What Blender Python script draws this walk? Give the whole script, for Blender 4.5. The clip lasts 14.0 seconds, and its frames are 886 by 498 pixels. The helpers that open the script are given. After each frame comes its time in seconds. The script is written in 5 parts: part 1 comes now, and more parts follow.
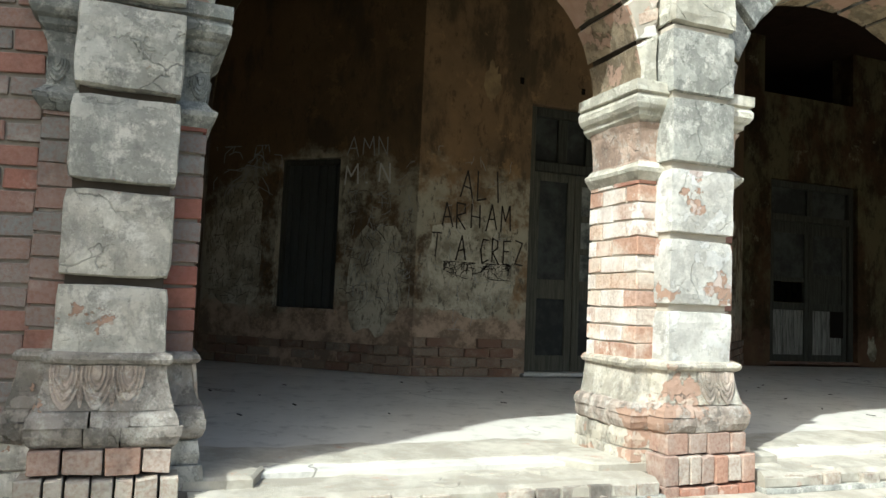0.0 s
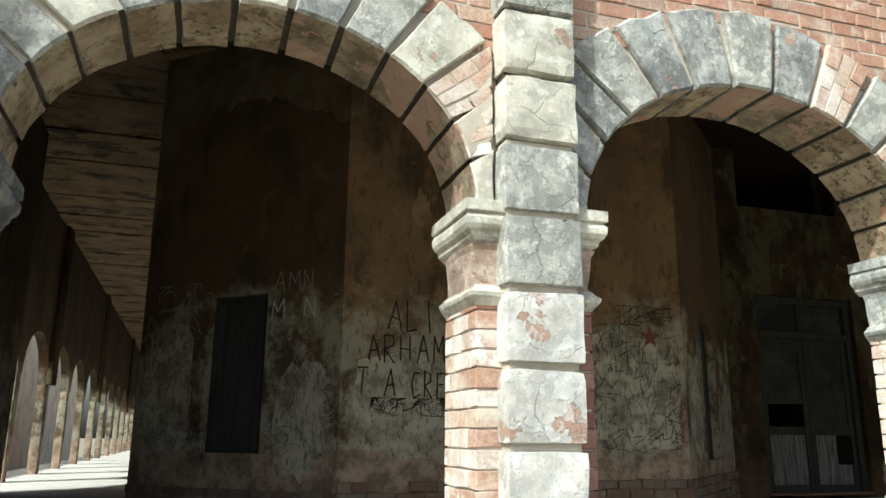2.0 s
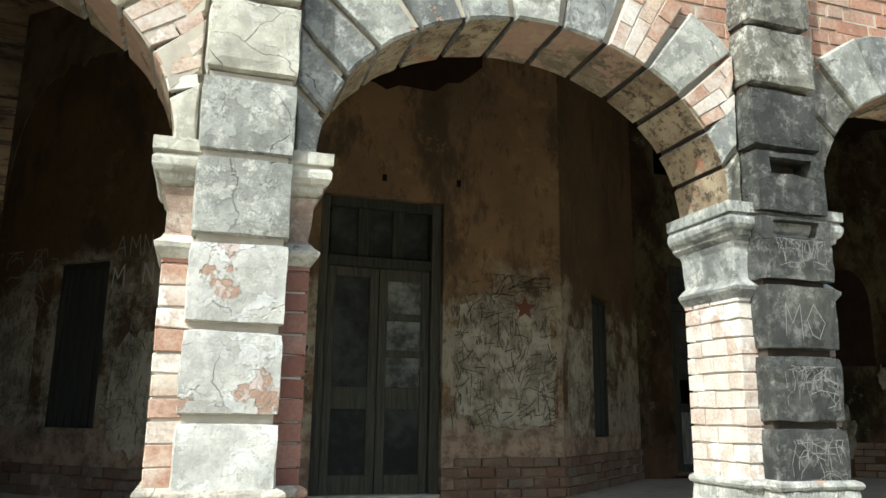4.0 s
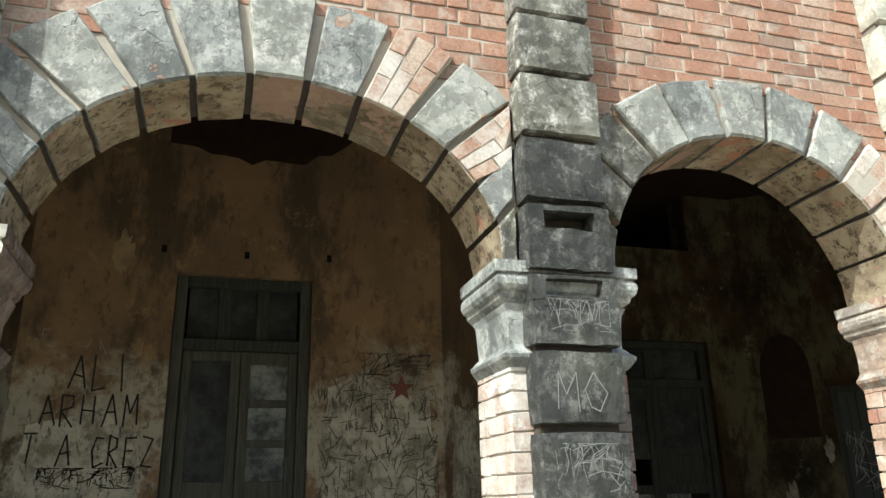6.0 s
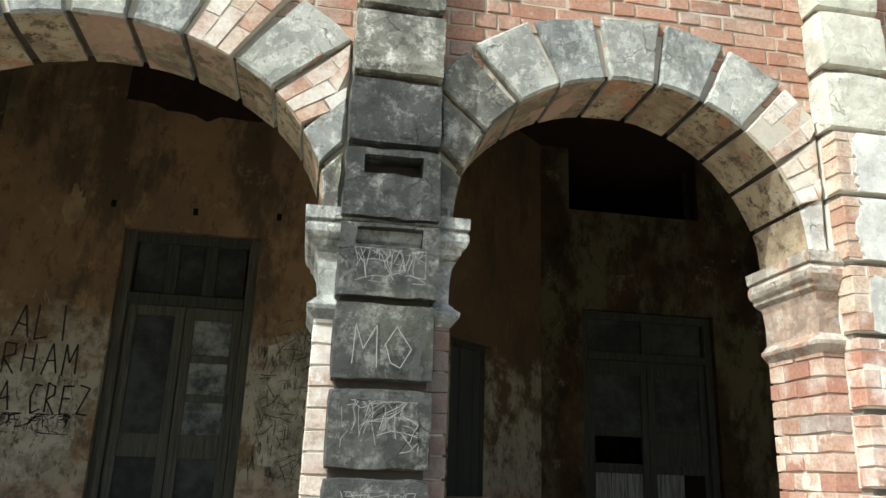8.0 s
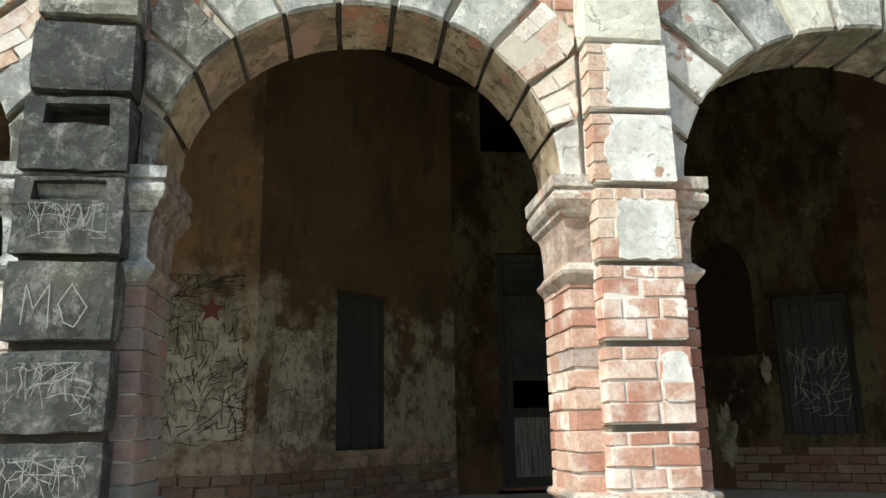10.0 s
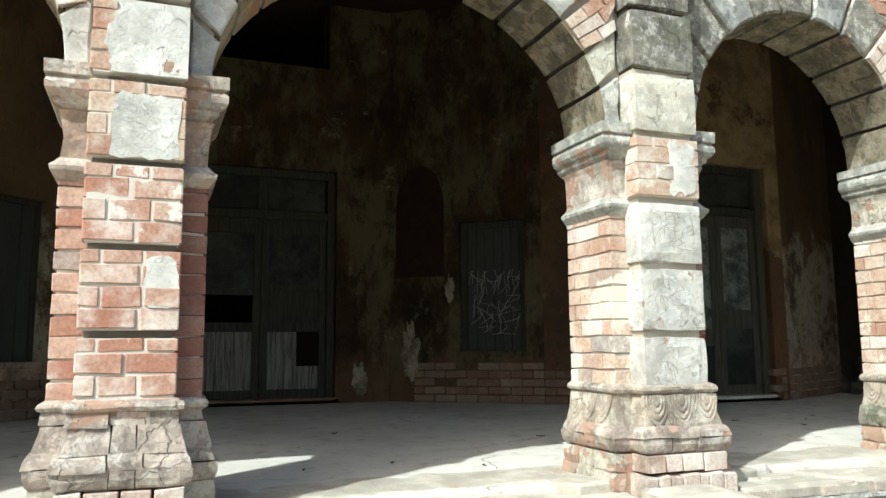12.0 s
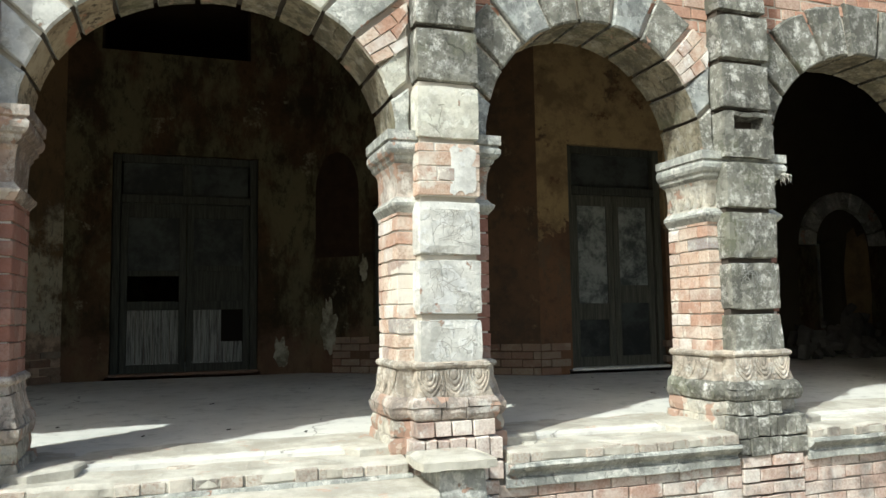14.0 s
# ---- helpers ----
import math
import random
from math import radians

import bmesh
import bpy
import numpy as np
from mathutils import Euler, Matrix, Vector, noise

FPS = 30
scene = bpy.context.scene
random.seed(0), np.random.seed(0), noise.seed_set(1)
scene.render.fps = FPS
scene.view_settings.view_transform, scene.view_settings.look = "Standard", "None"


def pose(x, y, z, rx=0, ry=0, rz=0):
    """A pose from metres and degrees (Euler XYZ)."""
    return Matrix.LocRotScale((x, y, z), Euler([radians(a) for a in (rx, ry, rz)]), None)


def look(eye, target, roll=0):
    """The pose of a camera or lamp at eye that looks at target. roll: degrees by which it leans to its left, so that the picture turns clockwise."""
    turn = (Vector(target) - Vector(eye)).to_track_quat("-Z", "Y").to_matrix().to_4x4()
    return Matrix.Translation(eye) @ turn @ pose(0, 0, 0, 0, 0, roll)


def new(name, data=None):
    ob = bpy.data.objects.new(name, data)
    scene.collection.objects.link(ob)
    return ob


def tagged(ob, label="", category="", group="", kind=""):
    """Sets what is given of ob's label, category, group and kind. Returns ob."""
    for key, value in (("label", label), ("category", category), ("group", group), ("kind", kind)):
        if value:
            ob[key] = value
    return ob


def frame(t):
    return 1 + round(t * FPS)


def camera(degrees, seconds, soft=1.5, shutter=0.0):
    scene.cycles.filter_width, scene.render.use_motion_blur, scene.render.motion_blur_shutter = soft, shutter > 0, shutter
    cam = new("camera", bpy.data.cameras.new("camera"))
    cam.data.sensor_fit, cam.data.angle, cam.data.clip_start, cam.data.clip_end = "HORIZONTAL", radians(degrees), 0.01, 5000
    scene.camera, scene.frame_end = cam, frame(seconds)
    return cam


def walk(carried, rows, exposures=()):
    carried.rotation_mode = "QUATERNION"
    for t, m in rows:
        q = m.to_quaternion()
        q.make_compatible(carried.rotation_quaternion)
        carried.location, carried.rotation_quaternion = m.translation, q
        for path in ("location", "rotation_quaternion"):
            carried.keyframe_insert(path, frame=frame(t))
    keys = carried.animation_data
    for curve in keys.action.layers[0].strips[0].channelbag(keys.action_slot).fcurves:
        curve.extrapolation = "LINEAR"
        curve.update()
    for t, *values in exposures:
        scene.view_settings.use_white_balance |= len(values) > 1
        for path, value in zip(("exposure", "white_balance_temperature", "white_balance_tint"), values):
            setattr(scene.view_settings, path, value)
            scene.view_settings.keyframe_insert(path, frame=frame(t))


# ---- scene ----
cam = camera(60.0, 14.0)
PATH = [
    (0, (-0.025, -0.097, 1.51), (0.693, 1.764, 1.659), 2.4),
    (0.5, (0.223, -0.058, 1.497), (0.983, 1.778, 1.721), 4.2),
    (1, (0.478, -0.027, 1.522), (1.221, 1.809, 1.797), -1.3),
    (1.5, (0.774, -0.095, 1.584), (1.311, 1.791, 1.976), 0.3),
    (2, (0.984, -0.164, 1.586), (1.574, 1.686, 2.064), 0.5),
    (2.5, (1.248, -0.125, 1.574), (2.029, 1.649, 2.068), 2.7),
    (2.7, (1.388, -0.087, 1.58), (2.157, 1.695, 2.062), -0.0),
    (4.8, (2.802, -0.18, 1.558), (3.317, 1.71, 1.96), 1.4),
    (5, (2.933, -0.19, 1.557), (3.439, 1.702, 1.96), 1.0),
    (5.5, (3.25, -0.165, 1.562), (3.775, 1.686, 2.106), 1.9),
    (6, (3.536, -0.14, 1.591), (4.08, 1.677, 2.225), -1.3),
    (6.5, (3.85, -0.198, 1.601), (4.316, 1.626, 2.276), -0.2),
    (7, (4.151, -0.202, 1.562), (4.635, 1.63, 2.202), -0.1),
    (7.2, (4.261, -0.224, 1.565), (4.686, 1.643, 2.142), 2.0),
    (9.3, (5.654, -0.105, 1.506), (5.822, 1.806, 2.072), 0.4),
    (9.5, (5.801, -0.16, 1.551), (5.959, 1.766, 2.067), 1.2),
    (10, (6.106, -0.175, 1.561), (6.345, 1.758, 2.017), -1.0),
    (10.5, (6.4, -0.153, 1.552), (6.739, 1.767, 1.996), -0.5),
    (11, (6.748, -0.189, 1.555), (7.117, 1.738, 1.941), -1.9),
    (11.5, (7.027, -0.284, 1.536), (7.598, 1.604, 1.862), -0.9),
    (12, (7.39, -0.342, 1.496), (8.091, 1.514, 1.748), -0.4),
    (12.5, (7.671, -0.562, 1.54), (8.412, 1.276, 1.813), -4.2),
    (13, (7.882, -0.828, 1.548), (8.689, 0.983, 1.809), -7.6),
    (13.5, (8.156, -0.999, 1.547), (8.89, 0.856, 1.685), -5.5),
    (14, (8.344, -1.257, 1.564), (8.998, 0.625, 1.734), -0.9),
]
walk(cam, [(t, look(eye, target, roll)) for t, eye, target, roll in PATH], [(0.0, 0.45, 5930, -1), (5.0, 0.45, 5930, -1), (10.0, 0.385, 5930, -1), (12.5, 0.34, 5930, -1), (14.0, 0.25, 5930, -1)])

# ---- sky, sun, exposure ----
SUN_EL, SUN_AZ = 46.0, 33.0          # light travels along (cos AZ, sin AZ) over the plan
world = bpy.data.worlds.new("sky")
scene.world = world
world.use_nodes = True
wn = world.node_tree.nodes
sky = wn.new("ShaderNodeTexSky")
sky.sky_type, sky.sun_disc = 'NISHITA', False
sky.air_density, sky.dust_density, sky.ozone_density = 1.0, 5.0, 0.6
sky.sun_elevation, sky.sun_rotation = radians(SUN_EL), radians(270 - SUN_AZ)
wn["Background"].inputs["Strength"].default_value = 0.148
world.node_tree.links.new(sky.outputs[0], wn["Background"].inputs["Color"])
sun_data = bpy.data.lights.new("sun", 'SUN')
sun_data.energy, sun_data.angle, sun_data.color = 4.35, radians(0.5), (1.0, 0.965, 0.90)
sun = new("sun", sun_data)
ce = math.cos(radians(SUN_EL))
sun.matrix_world = look((0, 0, 30), (30 * ce * math.cos(radians(SUN_AZ)), 30 * ce * math.sin(radians(SUN_AZ)), 30 - 30 * math.sin(radians(SUN_EL))))


# ---- materials ----
class Nodes:
    """A small writer of node trees on world position."""

    def __init__(self, name):
        self.mat = bpy.data.materials.new(name)
        self.mat.use_nodes = True
        self.t = self.mat.node_tree
        self.b = self.t.nodes["Principled BSDF"]
        self.pos = self.t.nodes.new("ShaderNodeNewGeometry").outputs["Position"]

    def put(self, sock, v):
        if isinstance(v, bpy.types.NodeSocket):
            self.t.links.new(v, sock)
        elif isinstance(v, (tuple, list)) and len(v) == 3 and sock.type == 'RGBA':
            sock.default_value = (*v, 1)
        else:
            sock.default_value = v

    def noise(self, scale, detail=5.0, rough=0.6, stretch=None, offset=0.0):
        p = self.pos
        m = self.t.nodes.new("ShaderNodeMapping")
        self.put(m.inputs["Vector"], p)
        m.inputs["Location"].default_value = (offset, offset * 1.7, offset * 0.6)
        if stretch:
            m.inputs["Scale"].default_value = stretch
        n = self.t.nodes.new("ShaderNodeTexNoise")
        self.put(n.inputs["Vector"], m.outputs[0])
        n.inputs["Scale"].default_value = scale
        n.inputs["Detail"].default_value = detail
        n.inputs["Roughness"].default_value = rough
        return n.outputs["Fac"]

    def voronoi(self, scale, feature='DISTANCE_TO_EDGE'):
        n = self.t.nodes.new("ShaderNodeTexVoronoi")
        n.feature = feature
        d = self.t.nodes.new("ShaderNodeTexNoise")
        self.put(d.inputs["Vector"], self.pos)
        d.inputs["Scale"].default_value, d.inputs["Detail"].default_value = 2.5, 6.0
        v = self.t.nodes.new("ShaderNodeVectorMath")
        v.operation = 'MULTIPLY_ADD'
        self.put(v.inputs[0], d.outputs["Color"])
        v.inputs[1].default_value = (0.6, 0.6, 0.6)
        self.put(v.inputs[2], self.pos)
        self.put(n.inputs["Vector"], v.outputs[0])
        n.inputs["Scale"].default_value = scale
        return n.outputs["Distance"]

    def ramp(self, v, lo, hi):
        n = self.t.nodes.new("ShaderNodeMapRange")
        n.interpolation_type = 'SMOOTHSTEP'
        self.put(n.inputs["Value"], v)
        n.inputs["From Min"].default_value, n.inputs["From Max"].default_value = lo, hi
        return n.outputs["Result"]

    def mix(self, f, a, b):
        n = self.t.nodes.new("ShaderNodeMix")
        n.data_type = 'RGBA'
        self.put(n.inputs["Factor"], f)
        self.put(n.inputs[6], a)
        self.put(n.inputs[7], b)
        return n.outputs[2]

    def math(self, op, a, b=0.0):
        n = self.t.nodes.new("ShaderNodeMath")
        n.operation = op
        self.put(n.inputs[0], a)
        self.put(n.inputs[1], b)
        return n.outputs[0]

    def axis(self, k):
        n = self.t.nodes.new("ShaderNodeSeparateXYZ")
        self.put(n.inputs[0], self.pos)
        return n.outputs[k]

    def random(self):
        return self.t.nodes.new("ShaderNodeObjectInfo").outputs["Random"]

    def island(self):
        return self.t.nodes.new("ShaderNodeNewGeometry").outputs["Random Per Island"]

    def palette(self, v, stops):
        n = self.t.nodes.new("ShaderNodeValToRGB")
        n.color_ramp.interpolation = 'LINEAR'
        while len(n.color_ramp.elements) < len(stops):
            n.color_ramp.elements.new(0.5)
        for e, (p, c) in zip(n.color_ramp.elements, stops):
            e.position, e.color = p, (*c, 1)
        self.put(n.inputs[0], v)
        return n.outputs["Color"]

    def done(self, colour, rough=0.9, height=None, depth=0.004, strength=0.6):
        self.put(self.b.inputs["Base Color"], colour)
        self.put(self.b.inputs["Roughness"], rough)
        self.b.inputs["Specular IOR Level"].default_value = 0.25
        if height is not None:
            n = self.t.nodes.new("ShaderNodeBump")
            n.inputs["Strength"].default_value, n.inputs["Distance"].default_value = strength, depth
            self.put(n.inputs["Height"], height)
            self.t.links.new(n.outputs[0], self.b.inputs["Normal"])
        return self.mat


def brick_mat(name, tones, lime=0.25, lime_colour=(0.62, 0.58, 0.50), soot=0.2):
    """Hand-made brick: its tone from the piece, lime smears and soot from two noises."""
    n = Nodes(name)
    c = n.palette(n.random(), tones)
    c = n.mix(n.ramp(n.noise(70, 3), 0.35, 0.75), c, n.mix(0.5, c, (0.20, 0.085, 0.05)))
    c = n.mix(n.math('MULTIPLY', n.ramp(n.noise(5.5, 8, 0.7), 0.60 - lime * 0.4, 0.72), min(0.8, lime * 2.0)), c, lime_colour)
    c = n.mix(n.math('MULTIPLY', n.ramp(n.noise(2.6, 9, 0.7, offset=11.0), 0.66 - lime * 0.2, 0.70 - lime * 0.2), min(0.85, lime * 1.8)), c, lime_colour)
    c = n.mix(n.math('MULTIPLY', n.ramp(n.noise(3.1, 6, 0.65, offset=4.0), 0.5, 0.72), soot * 2.5), c, (0.075, 0.07, 0.065))
    h = n.math('ADD', n.noise(45, 6, 0.7), n.math('MULTIPLY', n.noise(9, 3), 1.4))
    return n.done(c, 0.92, h, 0.006, 0.7)


def plaster_mat(name, base, dark, mould=0.5, brick=0.2, white=0.3, scale=1.0, moss=0.15):
    """Old cement or lime render: grey field, white patches, black mould, brick showing where it fell off."""
    n = Nodes(name)
    c = n.mix(n.ramp(n.noise(3.0 * scale, 9, 0.7), 0.38, 0.62), base, tuple(v * 0.6 for v in base))
    c = n.mix(n.math('MULTIPLY', n.ramp(n.noise(9.0, 12, 0.82, offset=2.0), 0.49, 0.60), white), c, (0.76, 0.74, 0.68))
    lo = 0.53 - 0.16 * mould
    c = n.mix(n.math('MULTIPLY', n.ramp(n.noise(4.2 * scale, 12, 0.78, stretch=(1, 1, 0.5), offset=7.0), lo, lo + 0.10), min(1, 0.3 + mould * 0.6)), c, dark)
    c = n.mix(n.math('MULTIPLY', n.ramp(n.noise(34, 8, 0.8, offset=17.0), 0.56, 0.62), 0.55), c, dark)
    c = n.mix(n.math('MULTIPLY', n.ramp(n.noise(2.4, 5, 0.6, offset=13.0), 0.54, 0.7), moss), c, (0.17, 0.175, 0.10))
    gone = n.ramp(n.noise(3.4, 9, 0.62, offset=21.0), 0.72 - brick * 0.42, 0.73 - brick * 0.42)
    c = n.mix(gone, c, n.mix(n.noise(30, 4), (0.36, 0.22, 0.16), (0.50, 0.36, 0.28)))
    crack = n.math('MULTIPLY', n.ramp(n.voronoi(3.2), 0.012, 0.002), n.ramp(n.noise(2.3, 4, 0.6, offset=51.0), 0.50, 0.58))
    c = n.mix(n.math('MULTIPLY', crack, 0.5), c, dark)
    flake = n.ramp(n.noise(8.5, 7, 0.62, offset=61.0), 0.555, 0.575)
    c = n.mix(n.math('MULTIPLY', flake, 0.35), c, tuple(min(0.85, v * 1.35) for v in base))
    h = n.math('ADD', n.math('MULTIPLY', n.noise(38, 10, 0.8), 1.0), n.math('MULTIPLY', n.noise(6, 5, 0.6, offset=2.0), 1.2))
    h = n.math('ADD', n.math('SUBTRACT', h, n.math('MULTIPLY', crack, 1.2)), n.math('MULTIPLY', flake, 0.35))
    h = n.math('SUBTRACT', h, n.math('MULTIPLY', gone, 0.9))
    return n.done(c, 0.93, h, 0.011, 0.85)


BRICK_TONES = [(0.0, (0.40, 0.235, 0.17)), (0.2, (0.50, 0.32, 0.235)), (0.5, (0.57, 0.42, 0.32)), (0.75, (0.62, 0.50, 0.40)), (0.95, (0.52, 0.38, 0.30)), (1.0, (0.30, 0.28, 0.27))]
M_BRICK_WALL = brick_mat("facade_brick", [(0.0, (0.38, 0.20, 0.14)), (0.3, (0.45, 0.255, 0.18)), (0.7, (0.48, 0.30, 0.22)), (0.9, (0.53, 0.39, 0.31)), (1.0, (0.34, 0.24, 0.19))], lime=0.26, soot=0.14)
M_BRICK_PALE = brick_mat("limed_pier_brick", BRICK_TONES, lime=0.42, lime_colour=(0.70, 0.66, 0.58), soot=0.05)
M_BRICK_RED = brick_mat("red_pier_brick", [(0.0, (0.35, 0.17, 0.125)), (0.4, (0.45, 0.25, 0.185)), (0.8, (0.53, 0.36, 0.28)), (0.95, (0.58, 0.42, 0.34)), (1.0, (0.28, 0.25, 0.24))], lime=0.30, lime_colour=(0.70, 0.66, 0.60), soot=0.06)
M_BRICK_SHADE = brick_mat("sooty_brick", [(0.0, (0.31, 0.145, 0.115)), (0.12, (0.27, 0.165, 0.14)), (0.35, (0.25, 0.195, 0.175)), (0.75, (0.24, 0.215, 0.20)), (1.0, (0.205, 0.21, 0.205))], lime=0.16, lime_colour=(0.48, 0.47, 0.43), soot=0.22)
M_BRICK_PLINTH = brick_mat("plinth_brick", [(0.0, (0.44, 0.295, 0.235)), (0.5, (0.54, 0.42, 0.355)), (1.0, (0.62, 0.55, 0.49))], lime=0.48, lime_colour=(0.72, 0.69, 0.63), soot=0.26)
n = Nodes("lime_mortar")
M_MORTAR = n.done(n.mix(n.noise(25, 6), (0.38, 0.34, 0.28), (0.58, 0.53, 0.45)), 0.95, n.noise(60, 6), 0.006)
n = Nodes("black_joint")
M_JOINT = n.done(n.mix(n.noise(18, 6), (0.04, 0.034, 0.028), (0.11, 0.09, 0.072)), 0.95, n.noise(40, 6), 0.006)
M_GREY = plaster_mat("grey_cement_render", (0.46, 0.46, 0.42), (0.15, 0.155, 0.145), mould=0.22, brick=0.20, white=0.75)
M_DARK = plaster_mat("mouldy_black_render", (0.086, 0.086, 0.081), (0.032, 0.034, 0.032), mould=0.55, brick=0.05, white=0.24)
M_CREAM = plaster_mat("cream_lime_render", (0.68, 0.65, 0.55), (0.36, 0.33, 0.27), mould=0.10, brick=0.20, white=0.6)
M_MOSSY = plaster_mat("mossy_render", (0.27, 0.26, 0.22), (0.065, 0.063, 0.055), mould=0.5, brick=0.06, white=0.8, moss=0.5)
M_VOUSSOIR = plaster_mat("voussoir_render", (0.42, 0.43, 0.41), (0.085, 0.09, 0.088), mould=0.45, brick=0.14, white=0.65)
M_TERRACOTTA = plaster_mat("terracotta_carving", (0.52, 0.38, 0.30), (0.16, 0.13, 0.11), mould=0.28, brick=0.1, white=0.5)


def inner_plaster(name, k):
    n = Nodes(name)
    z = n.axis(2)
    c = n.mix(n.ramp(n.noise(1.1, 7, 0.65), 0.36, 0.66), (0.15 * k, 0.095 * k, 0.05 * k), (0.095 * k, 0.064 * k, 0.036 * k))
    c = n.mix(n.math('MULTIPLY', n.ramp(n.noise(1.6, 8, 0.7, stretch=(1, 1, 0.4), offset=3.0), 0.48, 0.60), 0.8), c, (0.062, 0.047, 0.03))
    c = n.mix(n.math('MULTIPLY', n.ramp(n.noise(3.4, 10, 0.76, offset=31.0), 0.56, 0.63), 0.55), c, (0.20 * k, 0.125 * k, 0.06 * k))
    c = n.mix(n.math('MULTIPLY', n.ramp(n.noise(13, 10, 0.8, stretch=(1, 1, 0.45), offset=35.0), 0.54, 0.62), 0.5), c, (0.045, 0.033, 0.022))
    edge = n.math('ADD', z, n.math('MULTIPLY', n.noise(1.3, 8, 0.7, offset=9.0), 1.9))
    wash = n.math('MULTIPLY', n.ramp(edge, 3.75, 3.45), n.ramp(n.noise(2.2, 9, 0.72, offset=5.0), 0.40, 0.54))
    c = n.mix(n.math('MULTIPLY', wash, 0.85), c, n.mix(n.noise(9, 7), (0.52, 0.475, 0.365), (0.31, 0.28, 0.205)))
    scr = n.math('MULTIPLY', n.ramp(n.noise(26, 5, 0.7, stretch=(1, 1, 0.35), offset=2.0), 0.55, 0.62), n.ramp(edge, 3.7, 3.3))
    c = n.mix(n.math('MULTIPLY', scr, 0.75), c, (0.10, 0.085, 0.065))
    low = n.ramp(n.math('ADD', z, n.math('MULTIPLY', n.noise(2.4, 6, 0.65, offset=15.0), 0.9)), 1.98, 1.86)
    c = n.mix(low, c, n.mix(n.ramp(n.noise(4.5, 10, 0.76, offset=44.0), 0.40, 0.60), (0.46, 0.34, 0.245), (0.19, 0.14, 0.10)))
    h = n.math('ADD', n.noise(22, 8, 0.7), n.math('MULTIPLY', wash, 0.8))
    return n.done(c, 0.95, h, 0.007, 0.7)


# Mossy peeling plaster, all its tones lowered to carry the recess's shade.
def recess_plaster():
    n = Nodes("mossy_inner_plaster_dimmed")
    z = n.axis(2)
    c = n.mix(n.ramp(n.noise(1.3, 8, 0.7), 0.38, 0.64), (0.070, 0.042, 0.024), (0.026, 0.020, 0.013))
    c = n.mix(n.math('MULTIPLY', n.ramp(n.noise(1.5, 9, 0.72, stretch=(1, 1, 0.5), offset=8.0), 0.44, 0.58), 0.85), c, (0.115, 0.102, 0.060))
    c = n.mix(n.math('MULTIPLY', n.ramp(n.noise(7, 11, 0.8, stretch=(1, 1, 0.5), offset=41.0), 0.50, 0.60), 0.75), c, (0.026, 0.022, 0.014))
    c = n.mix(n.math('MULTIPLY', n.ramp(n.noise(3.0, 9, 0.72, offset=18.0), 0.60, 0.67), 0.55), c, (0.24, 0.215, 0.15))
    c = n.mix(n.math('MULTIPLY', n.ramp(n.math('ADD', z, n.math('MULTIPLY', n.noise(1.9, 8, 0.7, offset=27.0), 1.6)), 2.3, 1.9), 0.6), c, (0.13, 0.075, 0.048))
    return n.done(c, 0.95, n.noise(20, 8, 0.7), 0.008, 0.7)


# One plaster twice; k brightens the copy on the wall that catches more light.
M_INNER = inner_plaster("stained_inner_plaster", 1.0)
M_INNER_LIT = inner_plaster("ochre_plaster_lit", 1.75)
M_RECESS = recess_plaster()
M_INBRICK = brick_mat("inner_brick", [(0.0, (0.19, 0.115, 0.08)), (0.5, (0.22, 0.165, 0.12)), (1.0, (0.25, 0.215, 0.165))], lime=0.26, lime_colour=(0.36, 0.31, 0.235), soot=0.22)
n = Nodes("dusty_concrete_floor")
c = n.mix(n.ramp(n.noise(0.9, 8, 0.65), 0.35, 0.65), (0.66, 0.64, 0.585), (0.56, 0.54, 0.495))
c = n.mix(n.math('MULTIPLY', n.ramp(n.noise(7, 8, 0.7), 0.5, 0.7), 0.5), c, (0.27, 0.255, 0.23))
c = n.mix(n.math('MULTIPLY', n.ramp(n.voronoi(0.75), 0.008, 0.0), n.ramp(n.noise(1.2, 3, offset=6.0), 0.50, 0.60)), c, (0.24, 0.225, 0.20))
M_FLOOR = n.done(c, 0.92, n.noise(14, 9, 0.7), 0.006, 0.5)
n = Nodes("worn_pale_edge")
c = n.mix(n.ramp(n.noise(3.5, 8, 0.7), 0.36, 0.62), (0.54, 0.51, 0.44), (0.37, 0.34, 0.285))
c = n.mix(n.math('MULTIPLY', n.ramp(n.noise(6, 7, 0.7, offset=4.0), 0.60, 0.68), 0.5), c, (0.45, 0.25, 0.17))
M_EDGE = n.done(c, 0.94, n.noise(16, 9, 0.75), 0.015, 0.8)
n = Nodes("dry_earth")
M_EARTH = n.done(n.mix(n.noise(1.5, 9, 0.7), (0.27, 0.24, 0.18), (0.19, 0.17, 0.12)), 0.96, n.noise(18, 9, 0.7), 0.02)
n = Nodes("weathered_grey_wood")
g = n.noise(9, 8, 0.7, stretch=(6, 6, 0.35))
c = n.mix(n.ramp(g, 0.3, 0.7), (0.032, 0.034, 0.029), (0.07, 0.07, 0.06))
M_WOOD = n.done(c, 0.85, g, 0.004, 0.6)
n = Nodes("bleached_board")
g = n.noise(16, 8, 0.75, stretch=(5, 5, 0.18))
M_BOARD = n.done(n.mix(n.ramp(g, 0.36, 0.6), (0.05, 0.05, 0.045), (0.24, 0.24, 0.22)), 0.9, g, 0.004, 0.6)
n = Nodes("dirty_dark_glass")
